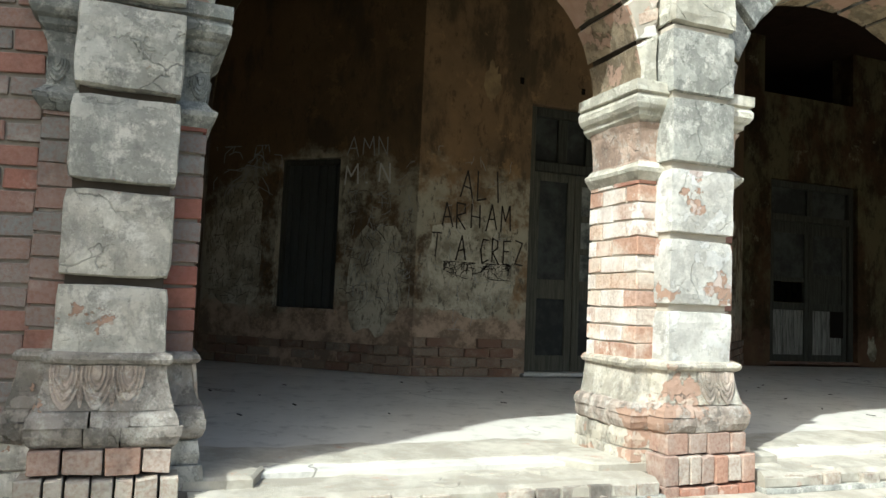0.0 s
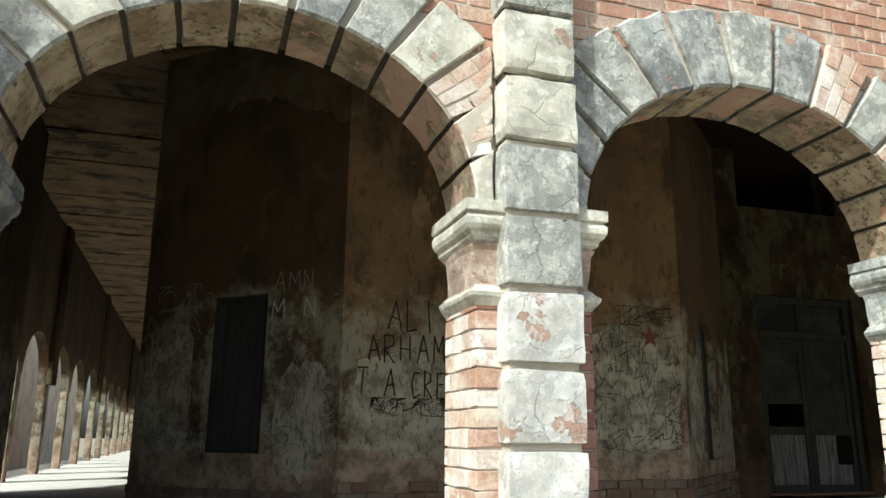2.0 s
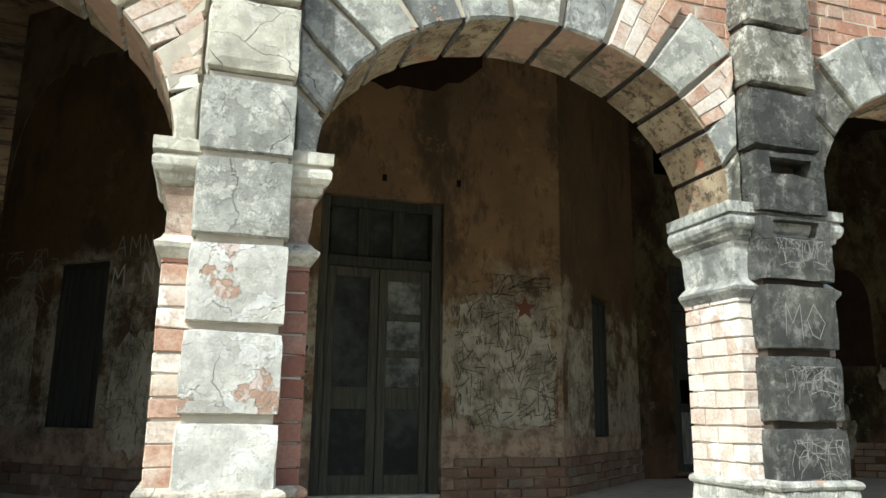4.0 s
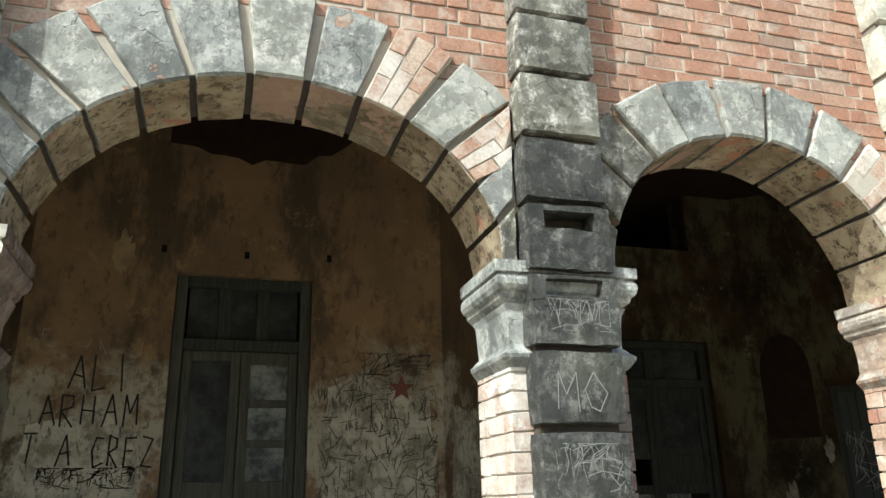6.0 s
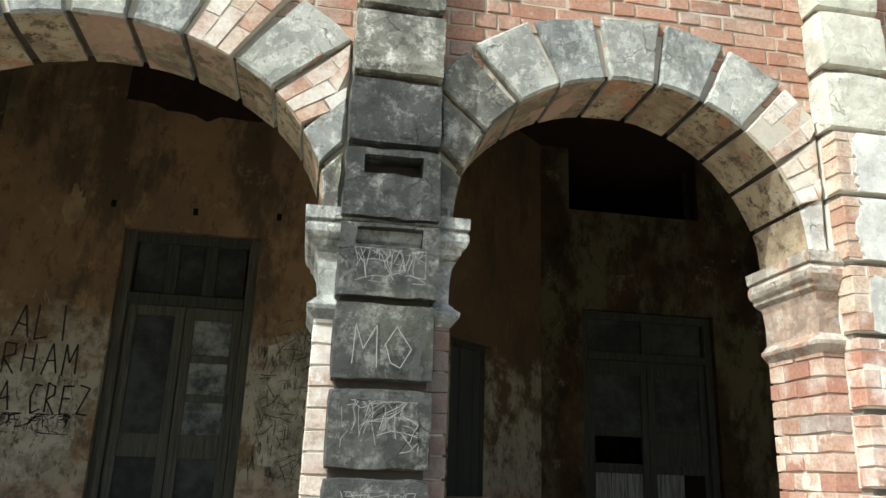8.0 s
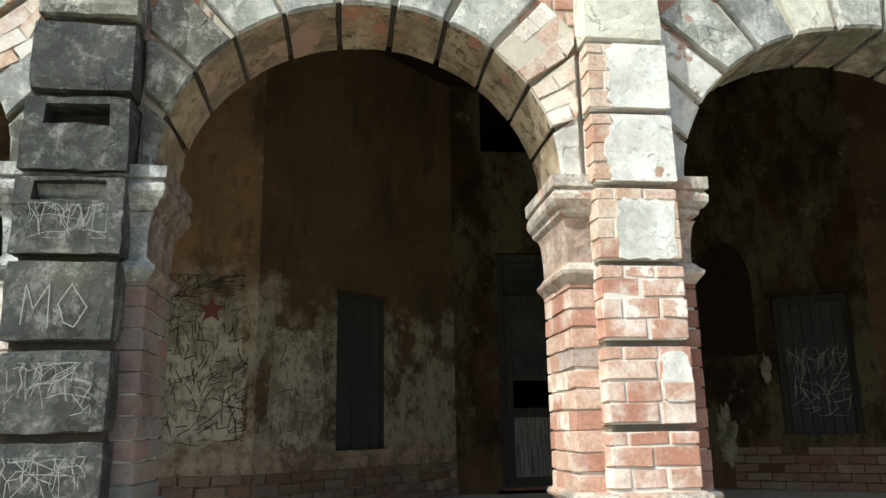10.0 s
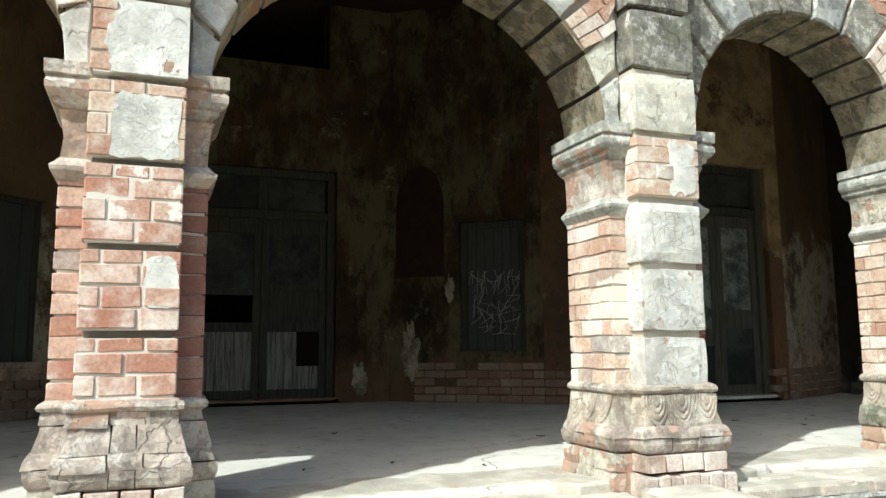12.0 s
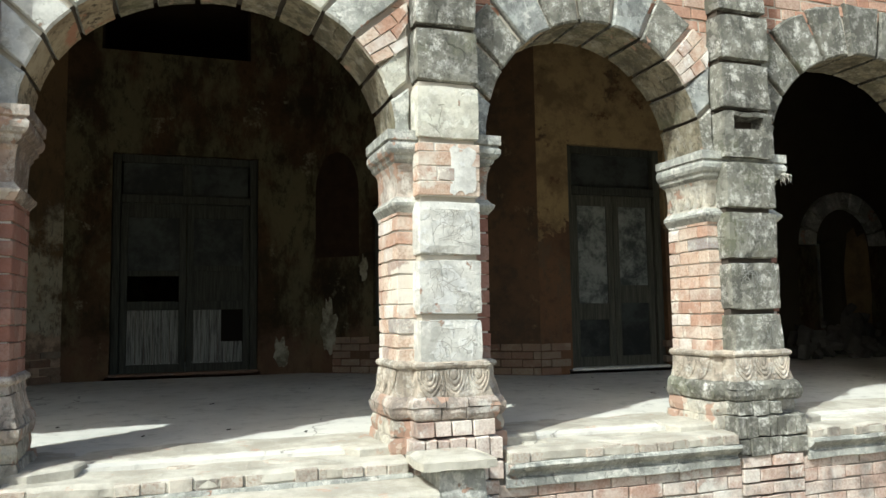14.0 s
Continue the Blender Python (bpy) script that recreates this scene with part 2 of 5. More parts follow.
M_GLASS = n.done(n.mix(n.ramp(n.noise(2.5, 7, 0.7), 0.4, 0.65), (0.018, 0.02, 0.019), (0.055, 0.06, 0.055)), n.math('ADD', n.math('MULTIPLY', n.noise(4, 5), 0.4), 0.45), None)
n = Nodes("corrugated_shutter_grey")
M_SHUTTER = n.done(n.mix(n.noise(5, 7, 0.7, stretch=(1, 1, 0.3)), (0.03, 0.034, 0.032), (0.07, 0.075, 0.07)), 0.7, n.noise(30, 6), 0.003)
n = Nodes("pale_brick_ceiling")
c = n.mix(n.ramp(n.noise(1.5, 8, 0.7), 0.35, 0.65), (0.30, 0.212, 0.118), (0.17, 0.118, 0.068))
c = n.mix(n.math('MULTIPLY', n.ramp(n.noise(1.1, 9, 0.74, stretch=(1, 1.8, 1), offset=6.0), 0.52, 0.59), 0.9), c, (0.045, 0.035, 0.027))
c = n.mix(n.math('MULTIPLY', n.ramp(n.noise(2.6, 9, 0.74, offset=16.0), 0.58, 0.63), 0.6), c, (0.30, 0.16, 0.10))
M_CEIL = n.done(c, 0.95, n.noise(12, 8, 0.7), 0.01)
n = Nodes("void_black")
M_VOID = n.done((0.012, 0.010, 0.008), 0.95)
n = Nodes("dusty_rubble")
M_RUBBLE = n.done(n.mix(n.noise(7, 6), (0.06, 0.058, 0.05), (0.15, 0.14, 0.12)), 0.95, n.noise(25, 6), 0.01)
n = Nodes("charcoal_scrawl")
M_CHAR = n.done((0.035, 0.03, 0.025), 0.95)
n = Nodes("chalk_scrawl")
M_CHALK = n.done((0.55, 0.54, 0.50), 0.95)
n = Nodes("whitewashed_far_wall")
c = n.mix(n.ramp(n.noise(1.0, 8, 0.7), 0.4, 0.65), (0.86, 0.68, 0.46), (0.68, 0.47, 0.32))
M_FAR = n.done(c, 0.95, n.noise(10, 6), 0.01)


n = Nodes("dust_grey_pane")
M_DUSTY = n.done(n.mix(n.ramp(n.noise(3.5, 9, 0.75), 0.38, 0.62), (0.05, 0.056, 0.052), (0.26, 0.27, 0.25)), 0.7, None)
n = Nodes("faded_red_paint")
M_REDPAINT = n.done(n.mix(n.noise(12, 5), (0.15, 0.052, 0.036), (0.21, 0.09, 0.06)), 0.95, None)
n = Nodes("near_black_brown")
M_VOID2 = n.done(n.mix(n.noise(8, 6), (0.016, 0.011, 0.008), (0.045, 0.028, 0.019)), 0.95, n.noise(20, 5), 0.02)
M_EDGEBRICK = brick_mat("bleached_edge_brick", [(0.0, (0.38, 0.35, 0.30)), (0.6, (0.50, 0.46, 0.39)), (0.95, (0.46, 0.39, 0.32)), (1.0, (0.44, 0.31, 0.25))], lime=0.4, lime_colour=(0.56, 0.52, 0.45), soot=0.3)

n = Nodes("ochre_plaster_flake")
M_OCHRE = n.done(n.mix(n.ramp(n.noise(3, 8, 0.7), 0.4, 0.62), (0.34, 0.245, 0.13), (0.20, 0.14, 0.08)), 0.95, n.noise(20, 7, 0.7), 0.006)
n = Nodes("old_upper_coat")
M_OLDCOAT = n.done(n.mix(n.ramp(n.noise(2.4, 9, 0.72), 0.36, 0.64), (0.20, 0.16, 0.10), (0.10, 0.075, 0.045)), 0.95, n.noise(18, 8, 0.7), 0.007)
n = Nodes("scratched_limewash")
c = n.mix(n.ramp(n.noise(4, 9, 0.75), 0.40, 0.60), (0.50, 0.455, 0.355), (0.25, 0.22, 0.16))
c = n.mix(n.math('MULTIPLY', n.ramp(n.noise(30, 6, 0.75, stretch=(1, 1, 0.4), offset=4.0), 0.54, 0.60), 0.8), c, (0.10, 0.09, 0.07))
M_LIME = n.done(c, 0.95, n.noise(24, 8, 0.7), 0.006)
n = Nodes("dim_lime_flake")
M_LIMEDIM = n.done(n.mix(n.ramp(n.noise(6, 9, 0.75), 0.38, 0.62), (0.34, 0.32, 0.25), (0.12, 0.105, 0.07)), 0.95, n.noise(24, 8, 0.7), 0.006)
n = Nodes("orange_inner_plaster")
c = n.mix(n.ramp(n.noise(1.4, 8, 0.7), 0.36, 0.66), (0.155, 0.083, 0.043), (0.09, 0.051, 0.03))
c = n.mix(n.math('MULTIPLY', n.ramp(n.noise(9, 10, 0.78, offset=71.0), 0.50, 0.60), 0.6), c, (0.07, 0.045, 0.03))
c = n.mix(n.math('MULTIPLY', n.ramp(n.noise(2.5, 9, 0.74, stretch=(1, 1, 0.5), offset=8.0), 0.50, 0.62), 0.8), c, (0.10, 0.075, 0.05))
keep = n.ramp(n.math('ADD', n.axis(2), n.math('MULTIPLY', n.noise(1.1, 9, 0.68, offset=5.0), 3.2)), 4.05, 4.12)
keep = n.math('MULTIPLY', keep, n.ramp(n.noise(1.7, 8, 0.7, offset=25.0), 0.60, 0.54))
c = n.mix(keep, c, n.mix(n.ramp(n.noise(3, 8, 0.7), 0.4, 0.62), (0.34, 0.245, 0.125), (0.19, 0.13, 0.068)))
M_ORANGE = n.done(c, 0.95, n.noise(20, 8, 0.7), 0.008, 0.7)
n = Nodes("red_brown_plaster")
c = n.mix(n.ramp(n.noise(1.6, 9, 0.72), 0.36, 0.66), (0.125, 0.072, 0.041), (0.072, 0.047, 0.03))
c = n.mix(n.math('MULTIPLY', n.ramp(n.noise(7, 10, 0.78, offset=71.0), 0.50, 0.60), 0.6), c, (0.06, 0.045, 0.032))
c = n.mix(n.math('MULTIPLY', n.ramp(n.noise(3.1, 9, 0.76, offset=33.0), 0.58, 0.63), 0.7), c, (0.19, 0.135, 0.08))
M_REDBROWN = n.done(c, 0.95, n.noise(20, 8, 0.7), 0.008, 0.7)
M_SKIM = plaster_mat("white_render_skim", (0.80, 0.78, 0.73), (0.48, 0.46, 0.42), mould=0.04, brick=0.16, white=0.6)
n = Nodes("faint_scratch")
M_SCRATCH = n.done((0.085, 0.072, 0.055), 0.95, None)
n = Nodes("ochre_soffit_render")
c = n.mix(n.ramp(n.noise(4, 9, 0.72), 0.38, 0.62), (0.44, 0.36, 0.25), (0.25, 0.19, 0.125))
c = n.mix(n.math('MULTIPLY', n.ramp(n.noise(17, 11, 0.82, offset=25.0), 0.52, 0.58), n.ramp(n.noise(2.2, 4, offset=29.0), 0.40, 0.52)), c, (0.085, 0.065, 0.045))
c = n.mix(n.math('MULTIPLY', n.ramp(n.noise(9, 9, 0.75, offset=5.0), 0.54, 0.62), 0.8), c, (0.10, 0.075, 0.05))
c = n.mix(n.math('MULTIPLY', n.ramp(n.noise(3, 6, 0.65, offset=15.0), 0.60, 0.64), 0.9), c, (0.40, 0.20, 0.13))
M_SOFFIT = n.done(c, 0.94, n.noise(24, 8, 0.75), 0.01, 0.8)
n = Nodes("white_lime_mortar")
M_WHITEMORTAR = n.done(n.mix(n.noise(25, 6), (0.52, 0.48, 0.42), (0.70, 0.66, 0.60)), 0.95, n.noise(60, 6), 0.006)
n = Nodes("dark_old_mortar")
M_DARKMORTAR = n.done(n.mix(n.noise(25, 6), (0.16, 0.14, 0.12), (0.30, 0.27, 0.23)), 0.95, n.noise(60, 6), 0.006)
n = Nodes("thin_pale_scratch")
M_PALESCRATCH = n.done((0.30, 0.30, 0.28), 0.95, None)
n = Nodes("grey_door_paint")
g = n.noise(9, 8, 0.7, stretch=(6, 6, 0.35))
M_DOORGREY = n.done(n.mix(n.ramp(g, 0.3, 0.7), (0.046, 0.046, 0.036), (0.105, 0.102, 0.08)), 0.85, g, 0.004, 0.6)
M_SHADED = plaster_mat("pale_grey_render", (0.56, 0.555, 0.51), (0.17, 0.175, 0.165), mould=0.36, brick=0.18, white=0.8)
M_TRIMWORN = plaster_mat("worn_terracotta_trim", (0.58, 0.50, 0.43), (0.22, 0.19, 0.165), mould=0.26, brick=0.40, white=0.6, scale=1.5)
M_CRUST = plaster_mat("crusted_render", (0.60, 0.575, 0.51), (0.21, 0.20, 0.18), mould=0.30, brick=0.27, white=0.9, scale=1.6)
M_WHITENED = plaster_mat("whitened_render", (0.74, 0.72, 0.67), (0.36, 0.34, 0.30), mould=0.06, brick=0.30, white=0.6)
M_ERODED = plaster_mat("eroded_base", (0.60, 0.55, 0.46), (0.15, 0.135, 0.115), mould=0.28, brick=0.42, white=0.4, scale=1.6)
M_SOFFITBRICK = plaster_mat("peeled_soffit", (0.40, 0.32, 0.22), (0.10, 0.075, 0.05), mould=0.4, brick=0.52, white=0.1, scale=1.5)
M_SOFFITMOSS = plaster_mat("mossy_soffit", (0.32, 0.28, 0.20), (0.07, 0.06, 0.042), mould=0.52, brick=0.14, white=0.25, scale=1.5, moss=0.45)
M_BRICK_LIMED = brick_mat("brick_with_lime_skim", [(0.0, (0.38, 0.18, 0.125)), (0.4, (0.47, 0.245, 0.175)), (0.8, (0.52, 0.33, 0.25)), (1.0, (0.58, 0.42, 0.34))], lime=0.46, lime_colour=(0.78, 0.74, 0.68), soot=0.03)
M_BASEBRICK = plaster_mat("eroded_base_brick", (0.50, 0.42, 0.36), (0.13, 0.115, 0.10), mould=0.34, brick=0.40, white=0.55, scale=1.8)
M_BASEGREY = plaster_mat("sooty_base_brick", (0.35, 0.315, 0.28), (0.10, 0.095, 0.085), mould=0.40, brick=0.24, white=0.35, scale=1.8)
M_PLINTHRED = brick_mat("old_plinth_brick", [(0.0, (0.42, 0.20, 0.14)), (0.3, (0.45, 0.28, 0.21)), (0.6, (0.36, 0.28, 0.24)), (1.0, (0.50, 0.44, 0.38))], lime=0.25, lime_colour=(0.60, 0.57, 0.50), soot=0.30)
# Bare reveal brick, its tones lowered for the side away from the sun.
M_REVEALBRICK = brick_mat("bare_reveal_brick_shaded", [(0.0, (0.25, 0.115, 0.09)), (0.5, (0.30, 0.16, 0.125)), (0.85, (0.36, 0.20, 0.16)), (1.0, (0.26, 0.20, 0.17))], lime=0.12, lime_colour=(0.50, 0.46, 0.40), soot=0.12)
M_CARVEPALE = plaster_mat("bleached_terracotta", (0.55, 0.46, 0.39), (0.20, 0.18, 0.16), mould=0.22, brick=0.18, white=0.6, scale=1.6)
M_BRICK_WASHED = brick_mat("whitewashed_brick", [(0.0, (0.50, 0.36, 0.29)), (0.4, (0.58, 0.47, 0.39)), (1.0, (0.64, 0.57, 0.50))], lime=0.60, lime_colour=(0.72, 0.70, 0.66), soot=0.04)
M_CARVEWORN = plaster_mat("worn_carved_terracotta", (0.50, 0.43, 0.35), (0.15, 0.13, 0.11), mould=0.34, brick=0.20, white=0.5, scale=1.8)
# Weathered trim, darkened for the pier faces that get no sun.
M_TRIM_SHADED = plaster_mat("trim_shaded_side", (0.30, 0.225, 0.18), (0.10, 0.08, 0.065), mould=0.4, brick=0.25, white=0.3, scale=1.6)
M_DARKTRIM = plaster_mat("slate_grey_trim", (0.27, 0.28, 0.27), (0.085, 0.09, 0.088), mould=0.4, brick=0.12, white=0.4, scale=1.4)
M_BRICK_SLATE = brick_mat("slate_and_red_brick", [(0.0, (0.24, 0.095, 0.08)), (0.35, (0.28, 0.125, 0.10)), (0.5, (0.22, 0.17, 0.155)), (0.8, (0.20, 0.195, 0.19)), (1.0, (0.27, 0.265, 0.25))], lime=0.14, lime_colour=(0.44, 0.43, 0.39), soot=0.16)
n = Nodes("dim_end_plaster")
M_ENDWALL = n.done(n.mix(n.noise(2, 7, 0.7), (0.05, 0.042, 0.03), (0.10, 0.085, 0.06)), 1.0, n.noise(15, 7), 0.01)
for m_matt in (M_ENDWALL, M_RECESS, M_VOID, M_VOID2, M_WOOD):
    m_matt.node_tree.nodes["Principled BSDF"].inputs["Specular IOR Level"].default_value = 0.06

# ---- building blocks ----
def part(name, bm, mat, parent=None, label="", smooth=False):
    me = bpy.data.meshes.new(name)
    bmesh.ops.recalc_face_normals(bm, faces=bm.faces)
    if smooth:
        for f in bm.faces:
            f.smooth = True
    bm.to_mesh(me)
    bm.free()
    me.materials.append(mat)
    ob = new(name, me)
    if parent:
        ob.parent = parent
    if label:
        ob["label"] = label
    return ob


def add_box(bm, x0, x1, y0, y1, z0, z1, bevel=0.0, m=None):
    vs = [bm.verts.new((x, y, z)) for x in (x0, x1) for y in (y0, y1) for z in (z0, z1)]
    fs = [bm.faces.new([vs[i] for i in q]) for q in ((0, 1, 3, 2), (4, 6, 7, 5), (0, 4, 5, 1), (2, 3, 7, 6), (0, 2, 6, 4), (1, 5, 7, 3))]
    if bevel:
        es = {e for f in fs for e in f.edges}
        r = bmesh.ops.bevel(bm, geom=list(es), offset=bevel, segments=1, affect='EDGES')
        vs = list({v for f in r["faces"] for v in f.verts} | {v for v in vs if v.is_valid})
    if m:
        bmesh.ops.transform(bm, matrix=m, verts=[v for v in vs if v.is_valid])
    return [v for v in vs if v.is_valid]


def box(x0, x1, y0, y1, z0, z1, bevel=0.0, m=None, rough=0.0, seed=0):
    bm = bmesh.new()
    add_box(bm, x0, x1, y0, y1, z0, z1, bevel, m)
    if rough:
        wobble(bm, rough, seed)
    return bm


def wobble(bm, amount, seed=0.0, scale=7.0):
    for v in bm.verts:
        v.co += amount * noise.noise_vector(v.co * scale + Vector((seed, seed * 2.3, 1.7)))


def worn_box(x0, x1, y0, y1, z0, z1, bevel=0.015, cuts=3, rough=0.006, seed=0.0):
    """A block with cut-up faces, chipped arrises and an uneven skin."""
    bm = bmesh.new()
    add_box(bm, x0, x1, y0, y1, z0, z1)
    bmesh.ops.subdivide_edges(bm, edges=bm.edges[:], cuts=cuts, use_grid_fill=True)
    cx, cy, cz = (x0 + x1) / 2, (y0 + y1) / 2, (z0 + z1) / 2
    hx, hy, hz = (x1 - x0) / 2, (y1 - y0) / 2, (z1 - z0) / 2
    for v in bm.verts:
        d = Vector(((v.co.x - cx) / hx, (v.co.y - cy) / hy, (v.co.z - cz) / hz))
        on = sum(abs(k) > 0.99 for k in d)
        if on >= 2:
            chip = bevel * (0.5 + max(0.0, 1.6 * noise.noise(v.co * 5 + Vector((seed, 3.1, seed)))))
            v.co -= Vector((math.copysign(chip, d.x) if abs(d.x) > 0.99 else 0, math.copysign(chip, d.y) if abs(d.y) > 0.99 else 0, math.copysign(chip, d.z) if abs(d.z) > 0.99 else 0)) * (0.8 if on == 3 else 0.55)
        v.co += rough * noise.noise_vector(v.co * 9 + Vector((seed, 0, seed * 1.9)))
    return bm


def prism(poly, y0, y1, chamfer=0.0):
    """A solid from an outline in x and z, between two y, with a small chamfer at its front rim."""
    bm = bmesh.new()
    cx, cz = sum(p[0] for p in poly) / len(poly), sum(p[1] for p in poly) / len(poly)

    def inset(p, d):
        v = Vector((cx - p[0], cz - p[1]))
        v = v.normalized() * d if v.length > 0 else v
        return p[0] + v.x, p[1] + v.y
    loops = [[bm.verts.new((*inset(p, chamfer)[:1], y0, inset(p, chamfer)[1])) for p in poly]]
    if chamfer:
        loops.append([bm.verts.new((p[0], y0 + chamfer, p[1])) for p in poly])
    loops.append([bm.verts.new((p[0], y1, p[1])) for p in poly])
    bm.faces.new(loops[0])
    bm.faces.new(loops[-1][::-1])
    for a, b in zip(loops, loops[1:]):
        for i in range(len(poly)):
            j = (i + 1) % len(poly)
            bm.faces.new((a[i], b[i], b[j], a[j]))
    return bm


def thing(name, label, category, group="", kind="", at=(0, 0, 0)):
    ob = new(name)
    ob.location = at
    return tagged(ob, label, category, group, kind)


BRICK_MESHES = {}


def brick_mesh(mat, k):
    """A unit brick with chipped corners; a few shapes are shared by all bricks of a material."""
    key = (mat.name, k)
    if key not in BRICK_MESHES:
        bm = bmesh.new()
        add_box(bm, -0.5, 0.5, -0.5, 0.5, -0.5, 0.5)
        rnd = random.Random(k * 7 + 1)
        for v in list(bm.verts):
            v.co += Vector((rnd.uniform(-0.015, 0.012) * math.copysign(1, v.co.x), rnd.uniform(-0.015, 0.015) * math.copysign(1, v.co.y), rnd.uniform(-0.075, 0.045) * math.copysign(1, v.co.z)))
        bmesh.ops.bevel(bm, geom=bm.edges[:], offset=0.035, segments=1, affect='EDGES')
        bmesh.ops.recalc_face_normals(bm, faces=bm.faces)
        me = bpy.data.meshes.new("brick")
        bm.to_mesh(me)
        bm.free()
        me.materials.append(mat)
        BRICK_MESHES[key] = me
    return BRICK_MESHES[key]


RB = random.Random(5)


def brick(parent, mat, x0, x1, y0, y1, z0, z1, m=None, name="brick"):
    ob = new(name, brick_mesh(mat, RB.randrange(6)))
    j = 0.003
    ob.parent = parent
    t = Matrix.Translation(((x0 + x1) / 2, (y0 + y1) / 2 + RB.uniform(-j, j), (z0 + z1) / 2)) @ Matrix.Rotation(RB.uniform(-0.018, 0.018), 4, 'Y') @ Matrix.Diagonal((x1 - x0, y1 - y0, z1 - z0, 1))
    ob.matrix_basis = (m @ t) if m else t
    return ob


# ---- plan ----
YP, YV, YW, YB = 2.815, 2.93, 2.962, 3.36    # pilaster face, voussoir face, brick face, back of the arcade wall
FLOOR, SPRING, CROWN, TOP = 0.91, 2.615, 3.42, 5.9
HALF_PIER = 0.282
PIERS = [-0.124, 2.405, 5.023, 7.305, 9.805, 11.93, 14.3]
PIL = [0.182, 0.183, 0.203, 0.180, 0.188, 0.196, 0.19]     # half widths of the pilasters
COURSE = 0.084
BLOCK, BLOCK_TOP = 0.335, 2.205
CEILING = 5.35

ground = tagged(part("ground", box(-400, 400, -400, 400, -0.5, 0.0), M_EARTH), "dry trodden earth round the building", "ground", kind="structure")


def arch_point(k, ang, extra_x=0.0, extra_z=0.0):
    a = (PIERS[k + 1] - PIERS[k]) / 2 - HALF_PIER
    c = (PIERS[k + 1] + PIERS[k]) / 2
    return c - (a + extra_x) * math.cos(ang), SPRING + (CROWN - SPRING + extra_z) * math.sin(ang)


# voussoir counts and ring depth for each bay
RING = [0.40, 0.44, 0.345, 0.40, 0.33, 0.38]
COUNT = [13, 13, 11, 13, 11, 11]


BARE = {0: (10, 11), 1: (8, 10), 2: (8, 9), 3: (10,), 4: (8,)}


def bare_bricks(k, a0, a1, ring, lo, hi, parent):
    """Radial courses of brick where a voussoir has lost its render."""
    for r_i in range(3):
        for c_i in range(2 if r_i % 2 else 3):
            m_c = 2 if r_i % 2 else 3
            b0, b1 = a0 + (a1 - a0) * r_i / 3 + 0.004, a0 + (a1 - a0) * (r_i + 1) / 3 - 0.004
            q0, q1 = ring * c_i / m_c + 0.004, ring * (c_i + 1) / m_c - 0.004
            pts = [arch_point(k, b0, q0, q0), arch_point(k, b1, q0, q0), arch_point(k, b1, q1, q1), arch_point(k, b0, q1, q1)]
            pts = [(min(max(x, lo + 0.004), hi - 0.004), z) for x, z in pts]
            area = abs(sum(p[0] * q[1] - q[0] * p[1] for p, q in zip(pts, pts[1:] + pts[:1]))) / 2
            if area > 0.002:
                part("brick", prism(pts, YV - 0.007 + RB.uniform(-0.003, 0.003), YV + 0.03, 0.003), M_BRICK_WASHED if RB.random() < 0.5 else M_BRICK_PALE, parent)


WHITE_STONES = {(2, 10), (3, 0), (3, 1), (3, 2)}
BLACK_STONES = {(2, 0), (2, 1), (2, 2), (1, 12)}
PEELED = {(0, i) for i in range(7, 13)} | {(1, i) for i in (6, 7, 8)} | {(2, i) for i in (2, 3, 4)}


def voussoirs(k, parent, mats):
    n_v, ring = COUNT[k], RING[k]
    lo, hi = PIERS[k] + PIL[k] + 0.012, PIERS[k + 1] - PIL[k + 1] - 0.012
    rnd = random.Random(k + 40)
    for i in range(n_v):
        g = 0.017
        a0, a1 = math.pi * i / n_v + g, math.pi * (i + 1) / n_v - g
        if i == 0:
            a0 = 0.0
        if i == n_v - 1:
            a1 = math.pi
        inner = [arch_point(k, a0 + (a1 - a0) * s / 3) for s in range(4)]
        outer = [arch_point(k, a0 + (a1 - a0) * s / 3, ring + 0.02, ring + rnd.uniform(-0.012, 0.012)) for s in range(4)]
        outer = [(min(max(x, lo), hi), z) for x, z in outer]
        if i == 0:
            outer[0] = (lo, SPRING)
        if i == n_v - 1:
            outer[-1] = (hi, SPRING)
        poly = inner + outer[::-1]
        bm = prism(poly, YV + rnd.uniform(-0.008, 0.008), YB - 0.002, 0.014)
        bmesh.ops.subdivide_edges(bm, edges=[e for e in bm.edges if e.calc_length() > 0.12], cuts=2, use_grid_fill=True)
        a_k, c_k = (PIERS[k + 1] - PIERS[k]) / 2 - HALF_PIER, (PIERS[k + 1] + PIERS[k]) / 2
        for f in bm.faces:
            m0 = f.calc_center_median()
            if abs(math.hypot((m0.x - c_k) / a_k, (m0.z - SPRING) / (CROWN - SPRING)) - 1) < 0.04 and m0.y > YV + 0.02:
                f.material_index = 1
        wobble(bm, 0.008, i + k * 20, 9)
        vs_ob = part("voussoir", bm, M_MORTAR if i in BARE.get(k, ()) else M_WHITENED if (k, i) in WHITE_STONES else M_MOSSY if (k, i) in BLACK_STONES else mats[(i * 7 + k) % len(mats)], parent)
        if i in BARE.get(k, ()):
            bare_bricks(k, a0, a1, ring, lo, hi, parent)
        vs_ob.data.materials.append(M_SOFFITBRICK if (k, i) in PEELED else M_SOFFITMOSS if k >= 3 and i > 3 else M_SOFFIT)


